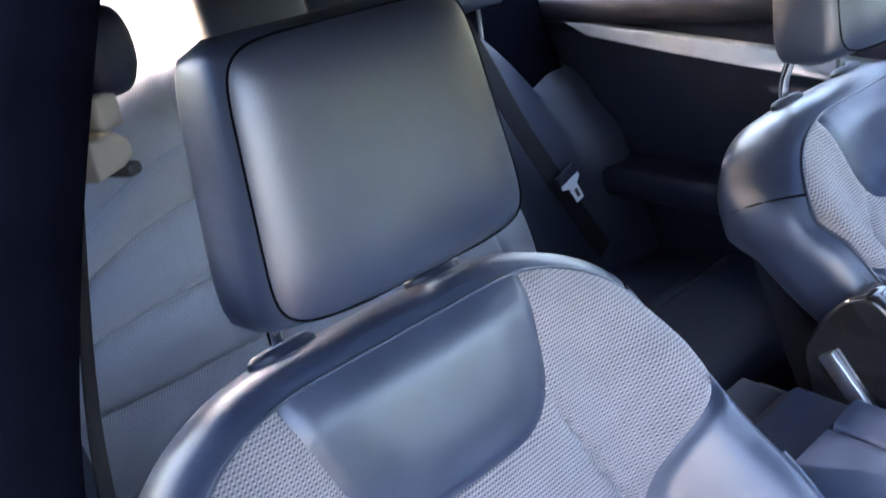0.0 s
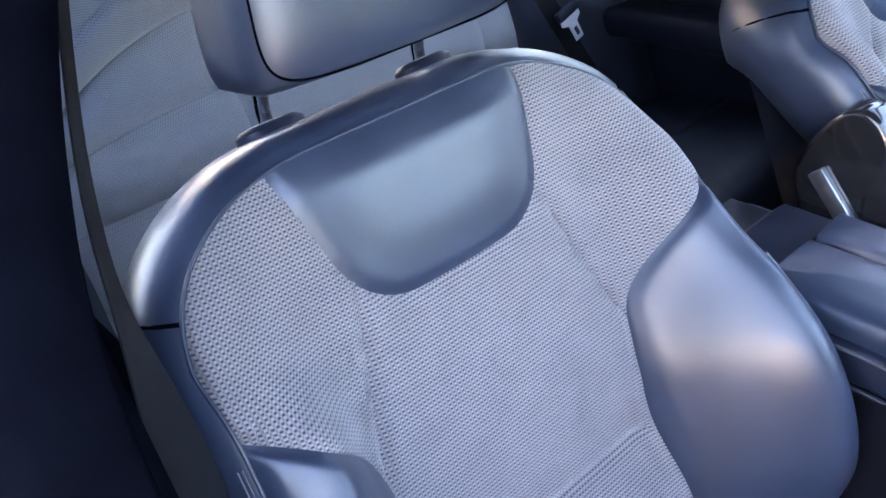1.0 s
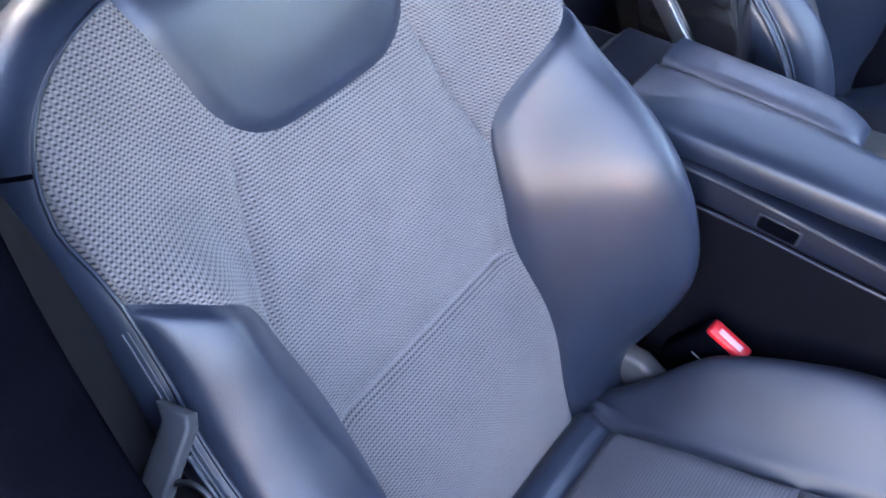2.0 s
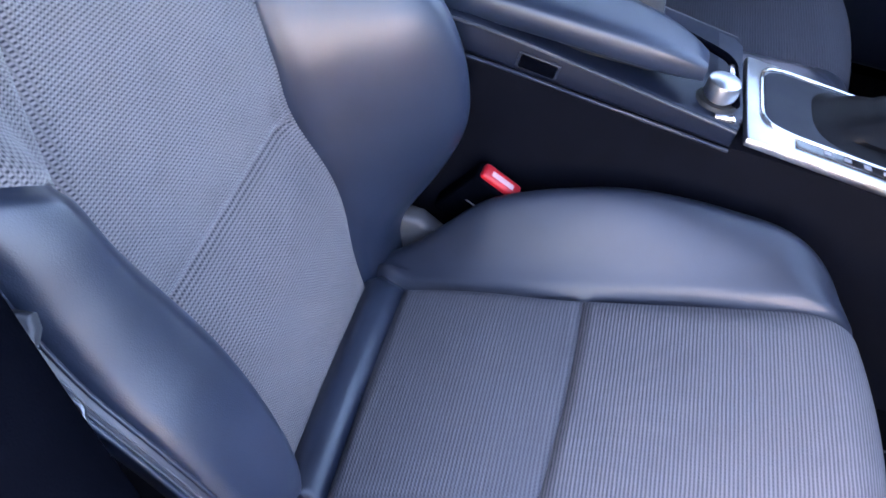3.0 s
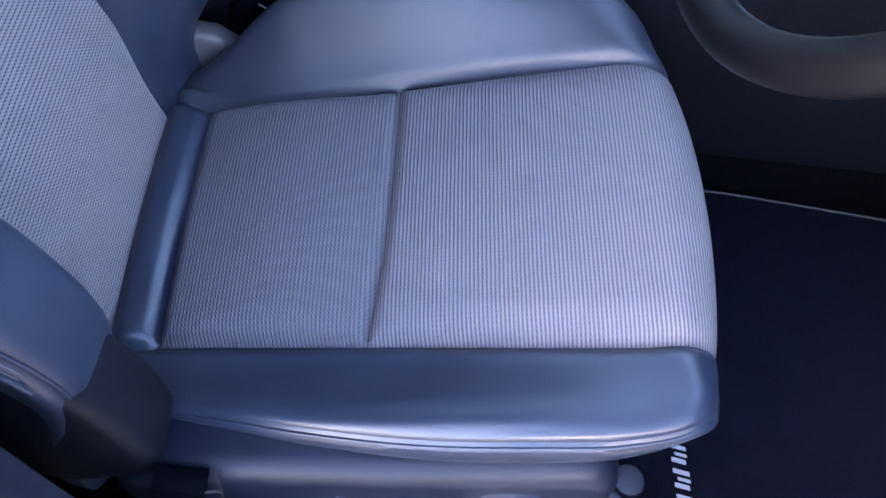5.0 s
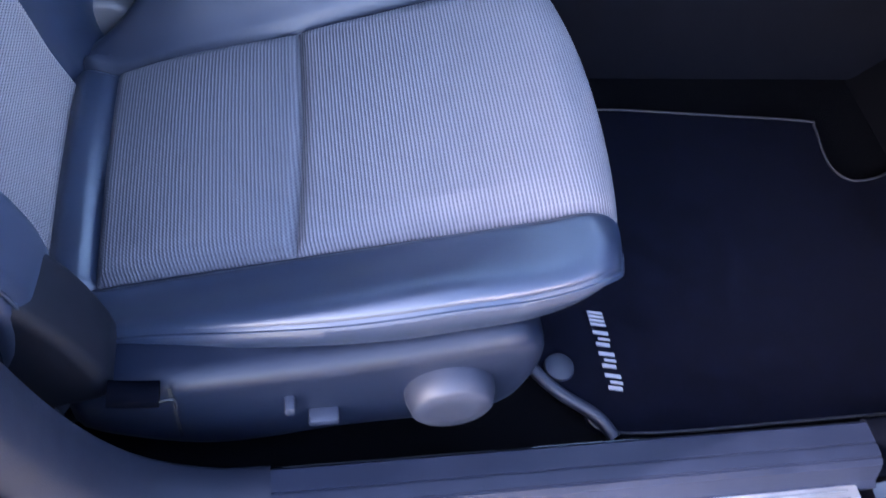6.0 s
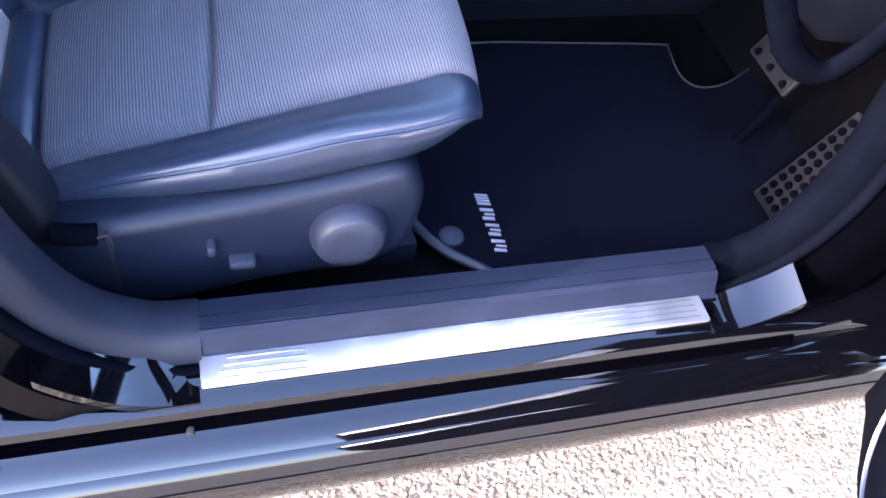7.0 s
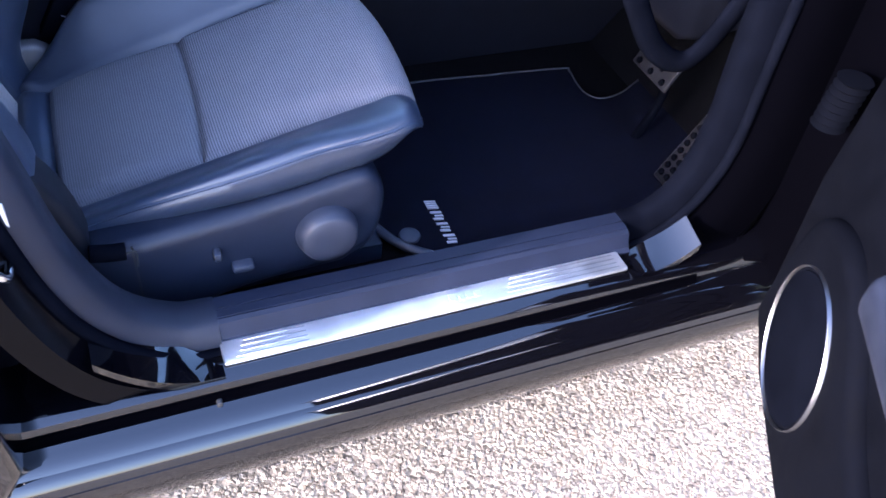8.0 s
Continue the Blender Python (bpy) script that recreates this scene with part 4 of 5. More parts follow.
# glass
def pane(name, corners, parent, label, material=GLASS):
    p = [Vector(c) for c in corners]
    nn = (p[1] - p[0]).cross(p[2] - p[0]).normalized() * 0.004
    bm = bmesh.new()
    a, b = [bm.verts.new(c) for c in p], [bm.verts.new(c + nn) for c in p]
    bm.faces.new(a[::-1]), bm.faces.new(b)
    for i in range(4):
        bm.faces.new((a[i], a[(i + 1) % 4], b[(i + 1) % 4], b[i]))
    ob = part(name, from_bm(name, bm, material, False), parent, label)
    ob.visible_shadow = False
    return ob
pane("rear_window", [(-1.31, 0.32, 1.31), (-1.31, 1.26, 1.31), (-1.68, 1.36, 1.115), (-1.68, 0.22, 1.115)], car, "lightly tinted rear window", REAR_GLASS)
# dark tint added to keep sun off the driver's shoulder and headrest
pane("rear_window", [(-0.37, 0.030, 0.90), (-1.36, 0.026, 0.90), (-1.26, 0.20, 1.30), (-0.42, 0.215, 1.37)], car, "rear door window, tint added to hold back the sun", TINTED).visible_shadow = True
for s in (0, 1):   # closed rear quarters between the side and rear windows
    side_y = lambda v: 2 * MID_Y - v if s else v
    pane("rear_quarter", [(x, side_y(v), z) for x, v, z in ((-1.19, 0.048, 0.80), (-1.25, 0.203, 1.315), (-1.31, 0.315, 1.325), (-1.73, 0.215, 0.85))], car, "dark rear quarter trim", SOFT).visible_shadow = True
pane("windscreen", [(0.25, 0.28, 1.355), (0.25, 1.30, 1.355), (1.10, 1.42, 0.99), (1.10, 0.16, 0.99)], car, "clear windscreen")

# road wheels
def road_wheel(x, side):
    m = Matrix.Translation((x, MID_Y + side * 0.755, 0.315)) @ pose(0, 0, 0, -90 * side, 0, 0)
    tyre = part("tyre", lathe("tyre", [(0.215, -0.100), (0.270, -0.110), (0.305, -0.100), (0.315, -0.080), (0.315, 0.080), (0.305, 0.100), (0.270, 0.110), (0.215, 0.100), (0.205, 0.0), (0.215, -0.100)], RUBBER, m, 48), car, "black road tyre")
    rim = part("rim", lathe("rim", [(0.0, 0.070), (0.055, 0.072), (0.065, 0.050), (0.180, 0.075), (0.212, 0.098), (0.214, 0.060), (0.200, -0.080), (0.0, -0.080)], ALU, m, 40), tyre, "silver alloy rim")
for x in (-1.33, 1.43):
    for side in (-1, 1):
        road_wheel(x, side)

# doors on the far side
for name, x0, x1, group in (("passenger_door", -0.30, 0.85, "far doors"), ("passenger_door", -1.22, -0.32, "far doors")):
    d = thing(name, "closed door with dark lining, bright trim strip and window", "car door", group)
    part("outer_panel", rbox("outer_panel", (x0, 1.50, 0.35), (x1, 1.64, 1.075), PAINT, 0.03, 4), d)
    lo = part("lining", prism("lining", [(x0 + 0.01, 0.36), (x1 - 0.01, 0.36), (x1 - 0.01, 1.045), (x0 + 0.01, 1.045)], "y", 1.44, 1.499, SOFT, 0.015, 3), d, "dark door lining")
    part("shoulder", rbox("shoulder", (x0 + 0.01, 1.41, 1.035), (x1 - 0.01, 1.499, 1.085), SOFT, 0.018, 4), d, "dark padded window shoulder")
    blade = [(x0 + 0.085, 1.040), (x0 + 0.30, 1.022), (x1 - 0.05, 0.967), (x1 - 0.05, 0.921), (x0 + 0.32, 0.985), (x0 + 0.15, 1.010)]
    part("trim_strip", prism("trim_strip", blade, "y", 1.416, 1.445, SILVER, 0.006, 3), d, "satin silver trim strip")
    part("door_pull", tube("door_pull", [(x1 - 0.20, 1.43, 0.955), (x1 - 0.18, 1.395, 0.962), (x1 - 0.08, 1.395, 0.955), (x1 - 0.06, 1.43, 0.948)], 0.009, CHROME, 20), d, "chrome door handle")
    part("arm_rest", rbox("arm_rest", (x0 + 0.18, 1.34, 0.70), (x1 - 0.06, 1.45, 0.76), SOFT, 0.02, 4), d)
    part("window_frame", tube("window_frame", [(x0 + 0.02, 1.53, 1.07), (x0 - 0.02 + (0.12 if x0 > -0.5 else -0.02), 1.42, 1.30), (x1 - 0.05, 1.42 if x1 < 0 else 1.46, 1.34 if x1 < 0 else 1.22), (x1 - 0.01, 1.53, 1.07)], 0.02, SOFT, 30), d)
    pane("window", [(x0 + 0.03, 1.52, 1.08), (x1 - 0.03, 1.52, 1.08), (x1 - 0.06, 1.42, 1.33), (x0 + 0.04, 1.42, 1.33)], d, "clear side window")

# ---- driver's door, open ----
DA = Vector((-0.51, -0.86, 0)).normalized()          # along the door, away from its hinges
DN = Vector((-0.86, 0.51, 0)).normalized()           # out of its lining
DM = Matrix(((DA.x, DN.x, 0, 0.760), (DA.y, DN.y, 0, -0.085), (0, 0, 1, 0), (0, 0, 0, 1)))
door = thing("driver_door", "driver's door standing open, dark lining and glossy black skin", "car door")
outl = [(0.0, 0.37), (0.03, 0.335), (0.94, 0.335), (1.02, 0.45), (1.06, 0.70), (1.04, 0.98), (0.02, 0.93), (-0.02, 0.60)]
part("outer_panel", prism("outer_panel", outl, "y", -0.13, -0.012, PAINT, 0.02, 4, DM), door, "glossy black door skin")
lin = [(0.03, 0.36), (0.92, 0.36), (0.99, 0.46), (1.02, 0.70), (1.0, 0.96), (0.05, 0.91), (0.01, 0.60)]
# lining and pocket are darkened by colour where shade should fall
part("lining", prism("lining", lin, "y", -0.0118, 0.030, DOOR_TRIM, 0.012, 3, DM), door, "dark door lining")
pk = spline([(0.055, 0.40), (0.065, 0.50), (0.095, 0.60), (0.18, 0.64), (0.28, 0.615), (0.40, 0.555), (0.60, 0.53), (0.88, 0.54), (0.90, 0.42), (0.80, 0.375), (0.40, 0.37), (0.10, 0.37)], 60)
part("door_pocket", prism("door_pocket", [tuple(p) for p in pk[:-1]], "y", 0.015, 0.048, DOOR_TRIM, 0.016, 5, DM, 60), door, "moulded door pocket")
sm = DM @ Matrix.Translation((0.205, 0.049, 0.490)) @ pose(0, 0, 0, -90, 0, 0)
spk = part("loudspeaker", lathe("loudspeaker", [(0.0, 0.006), (0.062, 0.005), (0.091, 0.001), (0.097, -0.010), (0.0, -0.012)], PILLAR, sm, 48), door, "round dark loudspeaker grille")
part("speaker_ring", lathe("speaker_ring", [(0.096, -0.006), (0.0963, 0.002), (0.0972, 0.0034), (0.0981, 0.002), (0.0984, -0.010), (0.096, -0.010)], DULL_STEEL, sm, 64), spk, "thin chrome ring")
part("door_pull", tube("door_pull", [DM @ Vector(p) for p in ((0.42, 0.035, 0.80), (0.45, 0.085, 0.79), (0.62, 0.085, 0.78), (0.66, 0.035, 0.78))], 0.013, ALU, 24), door, "satin metal pull handle")
part("arm_rest", rbox("arm_rest", (0.34, 0.020, 0.700), (0.90, 0.10, 0.755), SOFT, 0.02, 4, DM), door, "dark arm rest")
# oversized strip, out of view, added to bounce sun onto the seat bolster
part("trim_strip", rbox("trim_strip", (0.16, 0.026, 0.770), (0.97, 0.046, 0.922), BOUNCE_METAL, 0.012, 4, DM), door, "added metal panel that bounces sun onto the seat")
part("door_check", rbox("door_check", (-0.16, -0.055, 0.60), (0.02, -0.040, 0.625), STEEL, 0.003, 2, DM), door, "steel door check strap")
for z in (0.50, 0.80):
    part("hinge", rbox("hinge", (-0.06, -0.10, z - 0.03), (0.02, -0.06, z + 0.03), PAINT, 0.008, 2, DM), door, "black door hinge")
sleeve = []
for k in range(29):
    u, r = k / 28, 0.018 + 0.0035 * math.cos(k * math.pi / 2)
    c = Vector((0.735, -0.056, 0.722)).lerp(Vector((0.726, -0.056, 0.660)), u)
    sleeve.append([c + Vector((r * a, r * b, 0)) for a, b in superellipse(1, 1, 20, 2.0)])
part("wire_sleeve", loft("wire_sleeve", sleeve, DOOR_TRIM, angle=80), door, "ribbed rubber cable sleeve")
part("belt_line", rbox("belt_line", (0.02, -0.06, 0.925), (1.03, 0.03, 0.985), SOFT, 0.015, 3, DM), door)
striker = thing("door_striker", "bright steel striker loop on the centre pillar", "striker")
part("loop", tube("loop", [(-0.185, 0.03, 0.615), (-0.188, -0.005, 0.615), (-0.20, -0.012, 0.640), (-0.212, -0.005, 0.665), (-0.215, 0.03, 0.665)], 0.005, CHROME, 24), striker)
part("plate", rbox("plate", (-0.225, 0.024, 0.600), (-0.175, 0.034, 0.680), STEEL, 0.003, 2), striker)

# ---- floor mat ----
floor_mat = thing("floor_mat", "dark navy carpet mat with bound edge and silver mark", "car mat")
edge = spline([(0.30, 0.59), (0.45, 0.60), (0.60, 0.590), (0.755, 0.577), (0.768, 0.565), (0.762, 0.52), (0.764, 0.485), (0.785, 0.466), (0.832, 0.473), (0.905, 0.51), (0.94, 0.50), (0.94, 0.16),
               (0.90, 0.135), (0.60, 0.130), (0.36, 0.132), (0.326, 0.165), (0.305, 0.185), (0.285, 0.21), (0.272, 0.24), (0.262, 0.30), (0.265, 0.50)], 110)
part("carpet_top", prism("carpet_top", [tuple(p) for p in edge], "z", 0.319, 0.334, MAT_PILE, 0.003, 2), floor_mat, "dark navy carpet pile")
loop = np.c_[edge, np.full(len(edge), 0.3345)]
part("binding", sweep("binding", loop, ring(0.0017, 6), (0, 0, 1), PIPE, closed=True, angle=80), floor_mat, "grey bound edge")
# the woven mark: a row of leaning bars, then three block shapes
mm = Matrix.Translation((0.358, 0.282, 0.3345)) @ Matrix(((0.02, 1.0, 0, 0), (-1.0, 0.02, 0, 0), (0, 0, 1, 0), (0, 0, 0, 1)))
def leaning(x, w, z0=0.0, z1=0.017):
    return [(x + 0.23 * z0, z0), (x + w + 0.23 * z0, z0), (x + w + 0.23 * z1, z1), (x + 0.23 * z1, z1)]
bars = [leaning(0.0052 * k, 0.0034) for k in range(4)]
for k in range(3):
    bars += [leaning(0.026 + 0.027 * k, 0.0044), leaning(0.0345 + 0.027 * k, 0.0030, 0.004), leaning(0.041 + 0.027 * k, 0.0046, 0.0, 0.015)]
for b in bars:
    part("mark", prism("mark", b, "z", -0.001, 0.0012, WHITE, 0.0, m=mm), floor_mat, "silver woven bar")
part("fixing", lathe("fixing", [(0.0, 0.006), (0.012, 0.006), (0.016, 0.004), (0.017, 0.0), (0.0, -0.002)], PLASTIC_GREY, Matrix.Translation((0.309, 0.212, 0.335))), floor_mat, "round grey mat fixing")
cable = new("seat_cable", tube("seat_cable", [(0.245, 0.268, 0.345), (0.262, 0.238, 0.344), (0.280, 0.205, 0.342), (0.302, 0.178, 0.342), (0.335, 0.150, 0.342), (0.35, 0.125, 0.340)], 0.007, PLASTIC_GREY, 30))
tagged(cable, "grey corrugated cable sleeve on the floor", "cable")

# ---- pedals ----
def pedal(name, label, m, w, h):
    p = thing(name, label, "pedal")
    part("pedal_plate", rbox("pedal_plate", (-w / 2, -h / 2, -0.004), (w / 2, h / 2, 0.004), PEDAL, 0.008, 3, m), p, "brushed steel pedal plate")
    nx, ny = max(3, int(w / 0.017)), max(3, int(h / 0.017))
    for i in range(nx):
        for j in range(ny):
            if (i + j) % 2 == 0 or nx < 4:
                x, y = (i + 0.5 - nx / 2) * w / nx * 0.88, (j + 0.5 - ny / 2) * h / ny * 0.92
                part("grip_stud", lathe("grip_stud", [(0, 0.0075), (0.0048, 0.0075), (0.006, 0.004), (0.006, 0.0)], PILLAR, m @ Matrix.Translation((x, y, 0)), 10), p, "black rubber stud")
    part("arm", tube("arm", [m @ Vector(q) for q in ((0, h * 0.2, -0.004), (0, h * 0.5, -0.05), (0, h * 0.5 + 0.10, -0.07), (0, h * 0.5 + 0.25, -0.05))], 0.008, PILLAR, 20), p)
    return p
pedal("brake_pedal", "steel brake pedal with black rubber studs", Matrix.Translation((0.790, 0.345, 0.485)) @ pose(0, 0, 0, 0, -62, 0) @ pose(0, 0, 0, 0, 0, 90), 0.10, 0.055)
pedal("accelerator_pedal", "tall steel accelerator pedal with black rubber studs", Matrix.Translation((0.800, 0.205, 0.415)) @ pose(0, 0, 0, 0, -58, 0) @ pose(0, 0, 0, 0, 0, -90), 0.055, 0.17)

# ---- centre console ----
console = thing("centre_console", "tall black centre console with bright lines and silver selector surround", "console")
CY0, CY1 = 0.668, 0.848
side = [(-0.40, 0.32), (0.95, 0.32), (0.95, 0.72), (0.70, 0.70), (0.36, 0.655), (0.14, 0.664), (-0.15, 0.694), (-0.40, 0.70)]
part("body", prism("body", side, "y", CY0 + 0.004, CY1 - 0.004, CONSOLE, 0.006, 2), console, "black console side")
rail = [(-0.40, 0.700), (-0.15, 0.694), (0.14, 0.664), (0.14, 0.690), (-0.15, 0.735), (-0.40, 0.742)]
part("upper_tray", prism("upper_tray", rail, "y", CY0, CY1, PLASTIC, 0.006, 3), console, "gloss black upper tray")
for yy, o in ((CY0, -1), (CY1, 1)):
    part("bright_line", tube("bright_line", [(-0.38, yy + 0.001 * o, 0.738), (-0.15, yy + 0.001 * o, 0.731), (0.0, yy, 0.709), (0.138, yy + 0.001 * o, 0.687)], 0.0018, HINGE_GREY, 30, segs=6), console, "thin bright line")
    part("bright_line", tube("bright_line", [(-0.38, yy + 0.003 * o, 0.700), (-0.15, yy + 0.003 * o, 0.694), (0.0, yy + 0.003 * o, 0.679), (0.138, yy + 0.003 * o, 0.664)], 0.0022, PLASTIC_GREY, 30, segs=6), console)
part("slot_frame", rbox("slot_frame", (-0.0225, -0.0022, -0.0098), (0.0225, 0.006, 0.0098), PLASTIC_GREY, 0.002, 2, Matrix.Translation((-0.075, CY0, 0.703)) @ pose(0, 0, 0, 0, 7, 0)), console)
part("side_slot", rbox("side_slot", (-0.020, -0.0036, -0.008), (0.020, 0.006, 0.008), PILLAR, 0.002, 2, Matrix.Translation((-0.075, CY0, 0.703)) @ pose(0, 0, 0, 0, 7, 0)), console)
for y0, y1, x1, nose in ((0.675, 0.779, 0.088, 0.050), (0.781, 0.842, -0.045, 0.004)):
    n, rg = 22, []
    for k in range(n):
        u = k / (n - 1)
        x = -0.262 + (x1 + 0.262) * u
        zt = 0.772 - 0.016 * u - 0.014 * u ** 10
        zb = 0.730 - 0.012 * u + 0.004 * u ** 10
        ya, yb = y0 + 0.008 * u ** 12, y1 - nose * u ** 3 - 0.010 * u ** 12
        rg.append([(x, (ya + yb) / 2 + a * (yb - ya) / 2, (zt + zb) / 2 + b * (zt - zb) / 2) for a, b in superellipse(1, 1, 24, 4)])
    part("arm_rest", loft("arm_rest", rg, LEATHER, angle=70), console, "black leather arm rest lid")
part("arm_base", rbox("arm_base", (-0.30, 0.69, 0.715), (0.04, 0.835, 0.735), RUBBER, 0.004), console)
part("lid_hinge", prism("lid_hinge", [(-0.345, 0.70), (-0.345, 0.745), (-0.325, 0.765), (-0.266, 0.762), (-0.266, 0.70)], "y", 0.69, 0.835, PLASTIC, 0.008, 3), console, "black arm rest hinge housing")
part("tray_lid", prism("tray_lid", [(-0.06, 0.675), (0.135, 0.675), (0.145, 0.69), (0.145, 0.83), (0.135, 0.842), (-0.06, 0.842)], "z", -0.004, 0.006, PLASTIC_GREY, 0.003, 2, Matrix.Translation((0, 0, 0.704)) @ pose(0, 0, 0, 0, 8, 0)), console)
part("lid_rim", tube("lid_rim", [(-0.06, 0.815, 0.728), (0.038, 0.793, 0.716), (0.105, 0.776, 0.708), (0.124, 0.766, 0.705), (0.129, 0.745, 0.704), (0.131, 0.690, 0.703)], 0.0045, PILLAR, 40), console)
part("lid_catch", rbox("lid_catch", (0.121, 0.728, 0.703), (0.127, 0.752, 0.712), CHROME, 0.002, 2), console, "chrome lid catch")
dial = part("control_dial", lathe("control_dial", [(0, 0.024), (0.012, 0.0245), (0.0165, 0.022), (0.0175, 0.018), (0.0175, 0.006), (0.014, 0.004), (0.014, -0.004), (0, -0.004)], ALU, Matrix.Translation((0.113, 0.700, 0.700)), 32), console, "silver rotary control dial")
part("dial_foot", lathe("dial_foot", [(0, 0.004), (0.021, 0.004), (0.023, 0.0), (0, -0.002)], RUBBER, Matrix.Translation((0.113, 0.700, 0.697)), 28), dial)
part("dial_key", rbox("dial_key", (0.112, 0.672, 0.690), (0.134, 0.684, 0.697), CHROME, 0.002, 2), console, "small bright key")
plate_m = Matrix.Translation((0.146, 0, 0.690)) @ pose(0, 0, 0, 0, 6, 0)
part("selector_surround", rbox("selector_surround", (0.002, 0.660, -0.012), (0.30, 0.815, 0.0), ALU, 0.004, 2, plate_m), console, "satin aluminium selector surround")
part("selector_rim", sweep("selector_rim", [plate_m @ Vector((0.122 + 0.104 * a, 0.746 + 0.058 * b, 0.002)) for a, b in superellipse(1, 1, 60, 6)], ring(0.0025, 8), (0, 0, 1), CHROME, closed=True, angle=80), console, "bright rim")
part("selector_well", prism("selector_well", [(0.122 + 0.101 * a, 0.746 + 0.055 * b) for a, b in superellipse(1, 1, 48, 6)], "z", -0.004, 0.002, SOFT, 0.001, 1, plate_m), console, "gloss black selector gate")
gait = []
for k in range(9):
    u = k / 8
    gait.append([plate_m @ Vector((0.14 + 0.045 * u + 0.065 * (1 - 0.72 * u) * a * (1 + 0.10 * math.sin(k * 2.9)), 0.746 + 0.048 * (1 - 0.66 * u) * b * (1 + 0.10 * math.cos(k * 2.7)), 0.002 + 0.05 * u)) for a, b in superellipse(1, 1, 28, 3)])
gaiter = part("gaiter", loft("gaiter", gait, WHEEL_HIDE, angle=50), console, "creased black leather gaiter")
part("selector_lever", tube("selector_lever", [plate_m @ Vector(p) for p in ((0.185, 0.746, 0.045), (0.20, 0.744, 0.085), (0.215, 0.742, 0.125), (0.22, 0.742, 0.15))], 0.016, ALU, 20, (0, 1, 0), 14), gaiter, "satin metal selector lever")
part("display_bar", rbox("display_bar", (0.055, 0.672, 0.0), (0.175, 0.685, 0.003), GLOSS, 0.001, 1, plate_m), console, "dark gear display window")
for k in range(4):
    part("display_mark", rbox("display_mark", (0.085 + 0.022 * k, 0.676, 0.003), (0.093 + 0.022 * k, 0.682, 0.0036), WHITE, 0.0, 1, plate_m), console)

# ---- steering wheel and dashboard ----
wheel = thing("steering_wheel", "black leather steering wheel with pale metal spokes", "steering wheel")
WM = Matrix.Translation((0.310, SEAT_Y, 0.955)) @ pose(0, 0, 0, 0, -60, 0)
circ = [WM @ Vector((0.175 * math.cos(a), 0.175 * math.sin(a), 0)) for a in np.linspace(0, 2 * math.pi, 73)[:-1]]
part("rim", sweep("rim", circ, ring(0.0165, 14), (WM.to_3x3() @ Vector((0, 0, 1))), WHEEL_HIDE, closed=True, angle=80), wheel, "black leather rim")
part("hub", loft("hub", [[WM @ Vector((0.075 * s * a, 0.085 * s * b, z)) for a, b in superellipse(1, 1, 36, 3)] for s, z in ((0.8, 0.05), (1, 0.04), (1, -0.0), (0.85, -0.018), (0.5, -0.026))], WHEEL_HIDE, angle=60), wheel, "black airbag hub")
for a0, w in ((90, 0.03), (270, 0.03), (180, 0.045)):
    a = radians(a0)
    rg = []
    for r, ww, z in ((0.06, w * 1.3, -0.004), (0.10, w, -0.002), (0.14, w * 0.85, 0.002), (0.168, w * 1.1, 0.002)):
        c = Vector((r * math.cos(a), r * math.sin(a), z))
        t = Vector((-math.sin(a), math.cos(a), 0))
        rg.append([WM @ (c + t * ww * p + Vector((0, 0, 0.008 * q))) for p, q in superellipse(1, 1, 16, 4)])
    part("spoke", loft("spoke", rg, SOFT, angle=60), wheel, "dark spoke")
part("column", tube("column", [WM @ Vector((0, 0, 0.03)), WM @ Vector((0, 0, 0.16)), WM @ Vector((0, 0, 0.35))], 0.045, PLASTIC, 12, (0, 1, 0), 16), wheel)
dash = thing("dashboard", "black moulded dashboard with silver trim", "dashboard")
dp = spline([(0.62, 0.68), (0.60, 0.80), (0.585, 0.90), (0.63, 0.97), (0.80, 1.0), (1.10, 0.985), (1.11, 0.72), (0.80, 0.62), (0.68, 0.62)], 50)
part("body", prism("body", [tuple(p) for p in dp[:-1]], "y", 0.21, 1.47, CONSOLE, 0.01, 3), dash)
part("end_frame", tube("end_frame", [(0.53, 0.150, 0.78), (0.560, 0.150, 0.728), (0.600, 0.150, 0.666), (0.640, 0.150, 0.634), (0.672, 0.150, 0.632), (0.700, 0.148, 0.665), (0.735, 0.146, 0.735), (0.76, 0.14, 0.80)], 0.016, PILLAR, 50, (0, 1, 0), 10, 0.6), dash, "dark curved frame at the dashboard's end")
part("trim_strip", rbox("trim_strip", (0.575, 0.62, 0.82), (0.62, 1.45, 0.87), ALU, 0.008, 3), dash, "satin silver trim strip")
part("centre_stack", prism("centre_stack", [(0.42, 0.66), (0.60, 0.90), (0.66, 0.90), (0.66, 0.64)], "y", 0.67, 0.91, ALU, 0.01, 3), dash, "silver centre stack")

# ---- rear bench ----
bench = thing("rear_bench", "rear bench in grey weave and black leather, stitched across", "car seat")
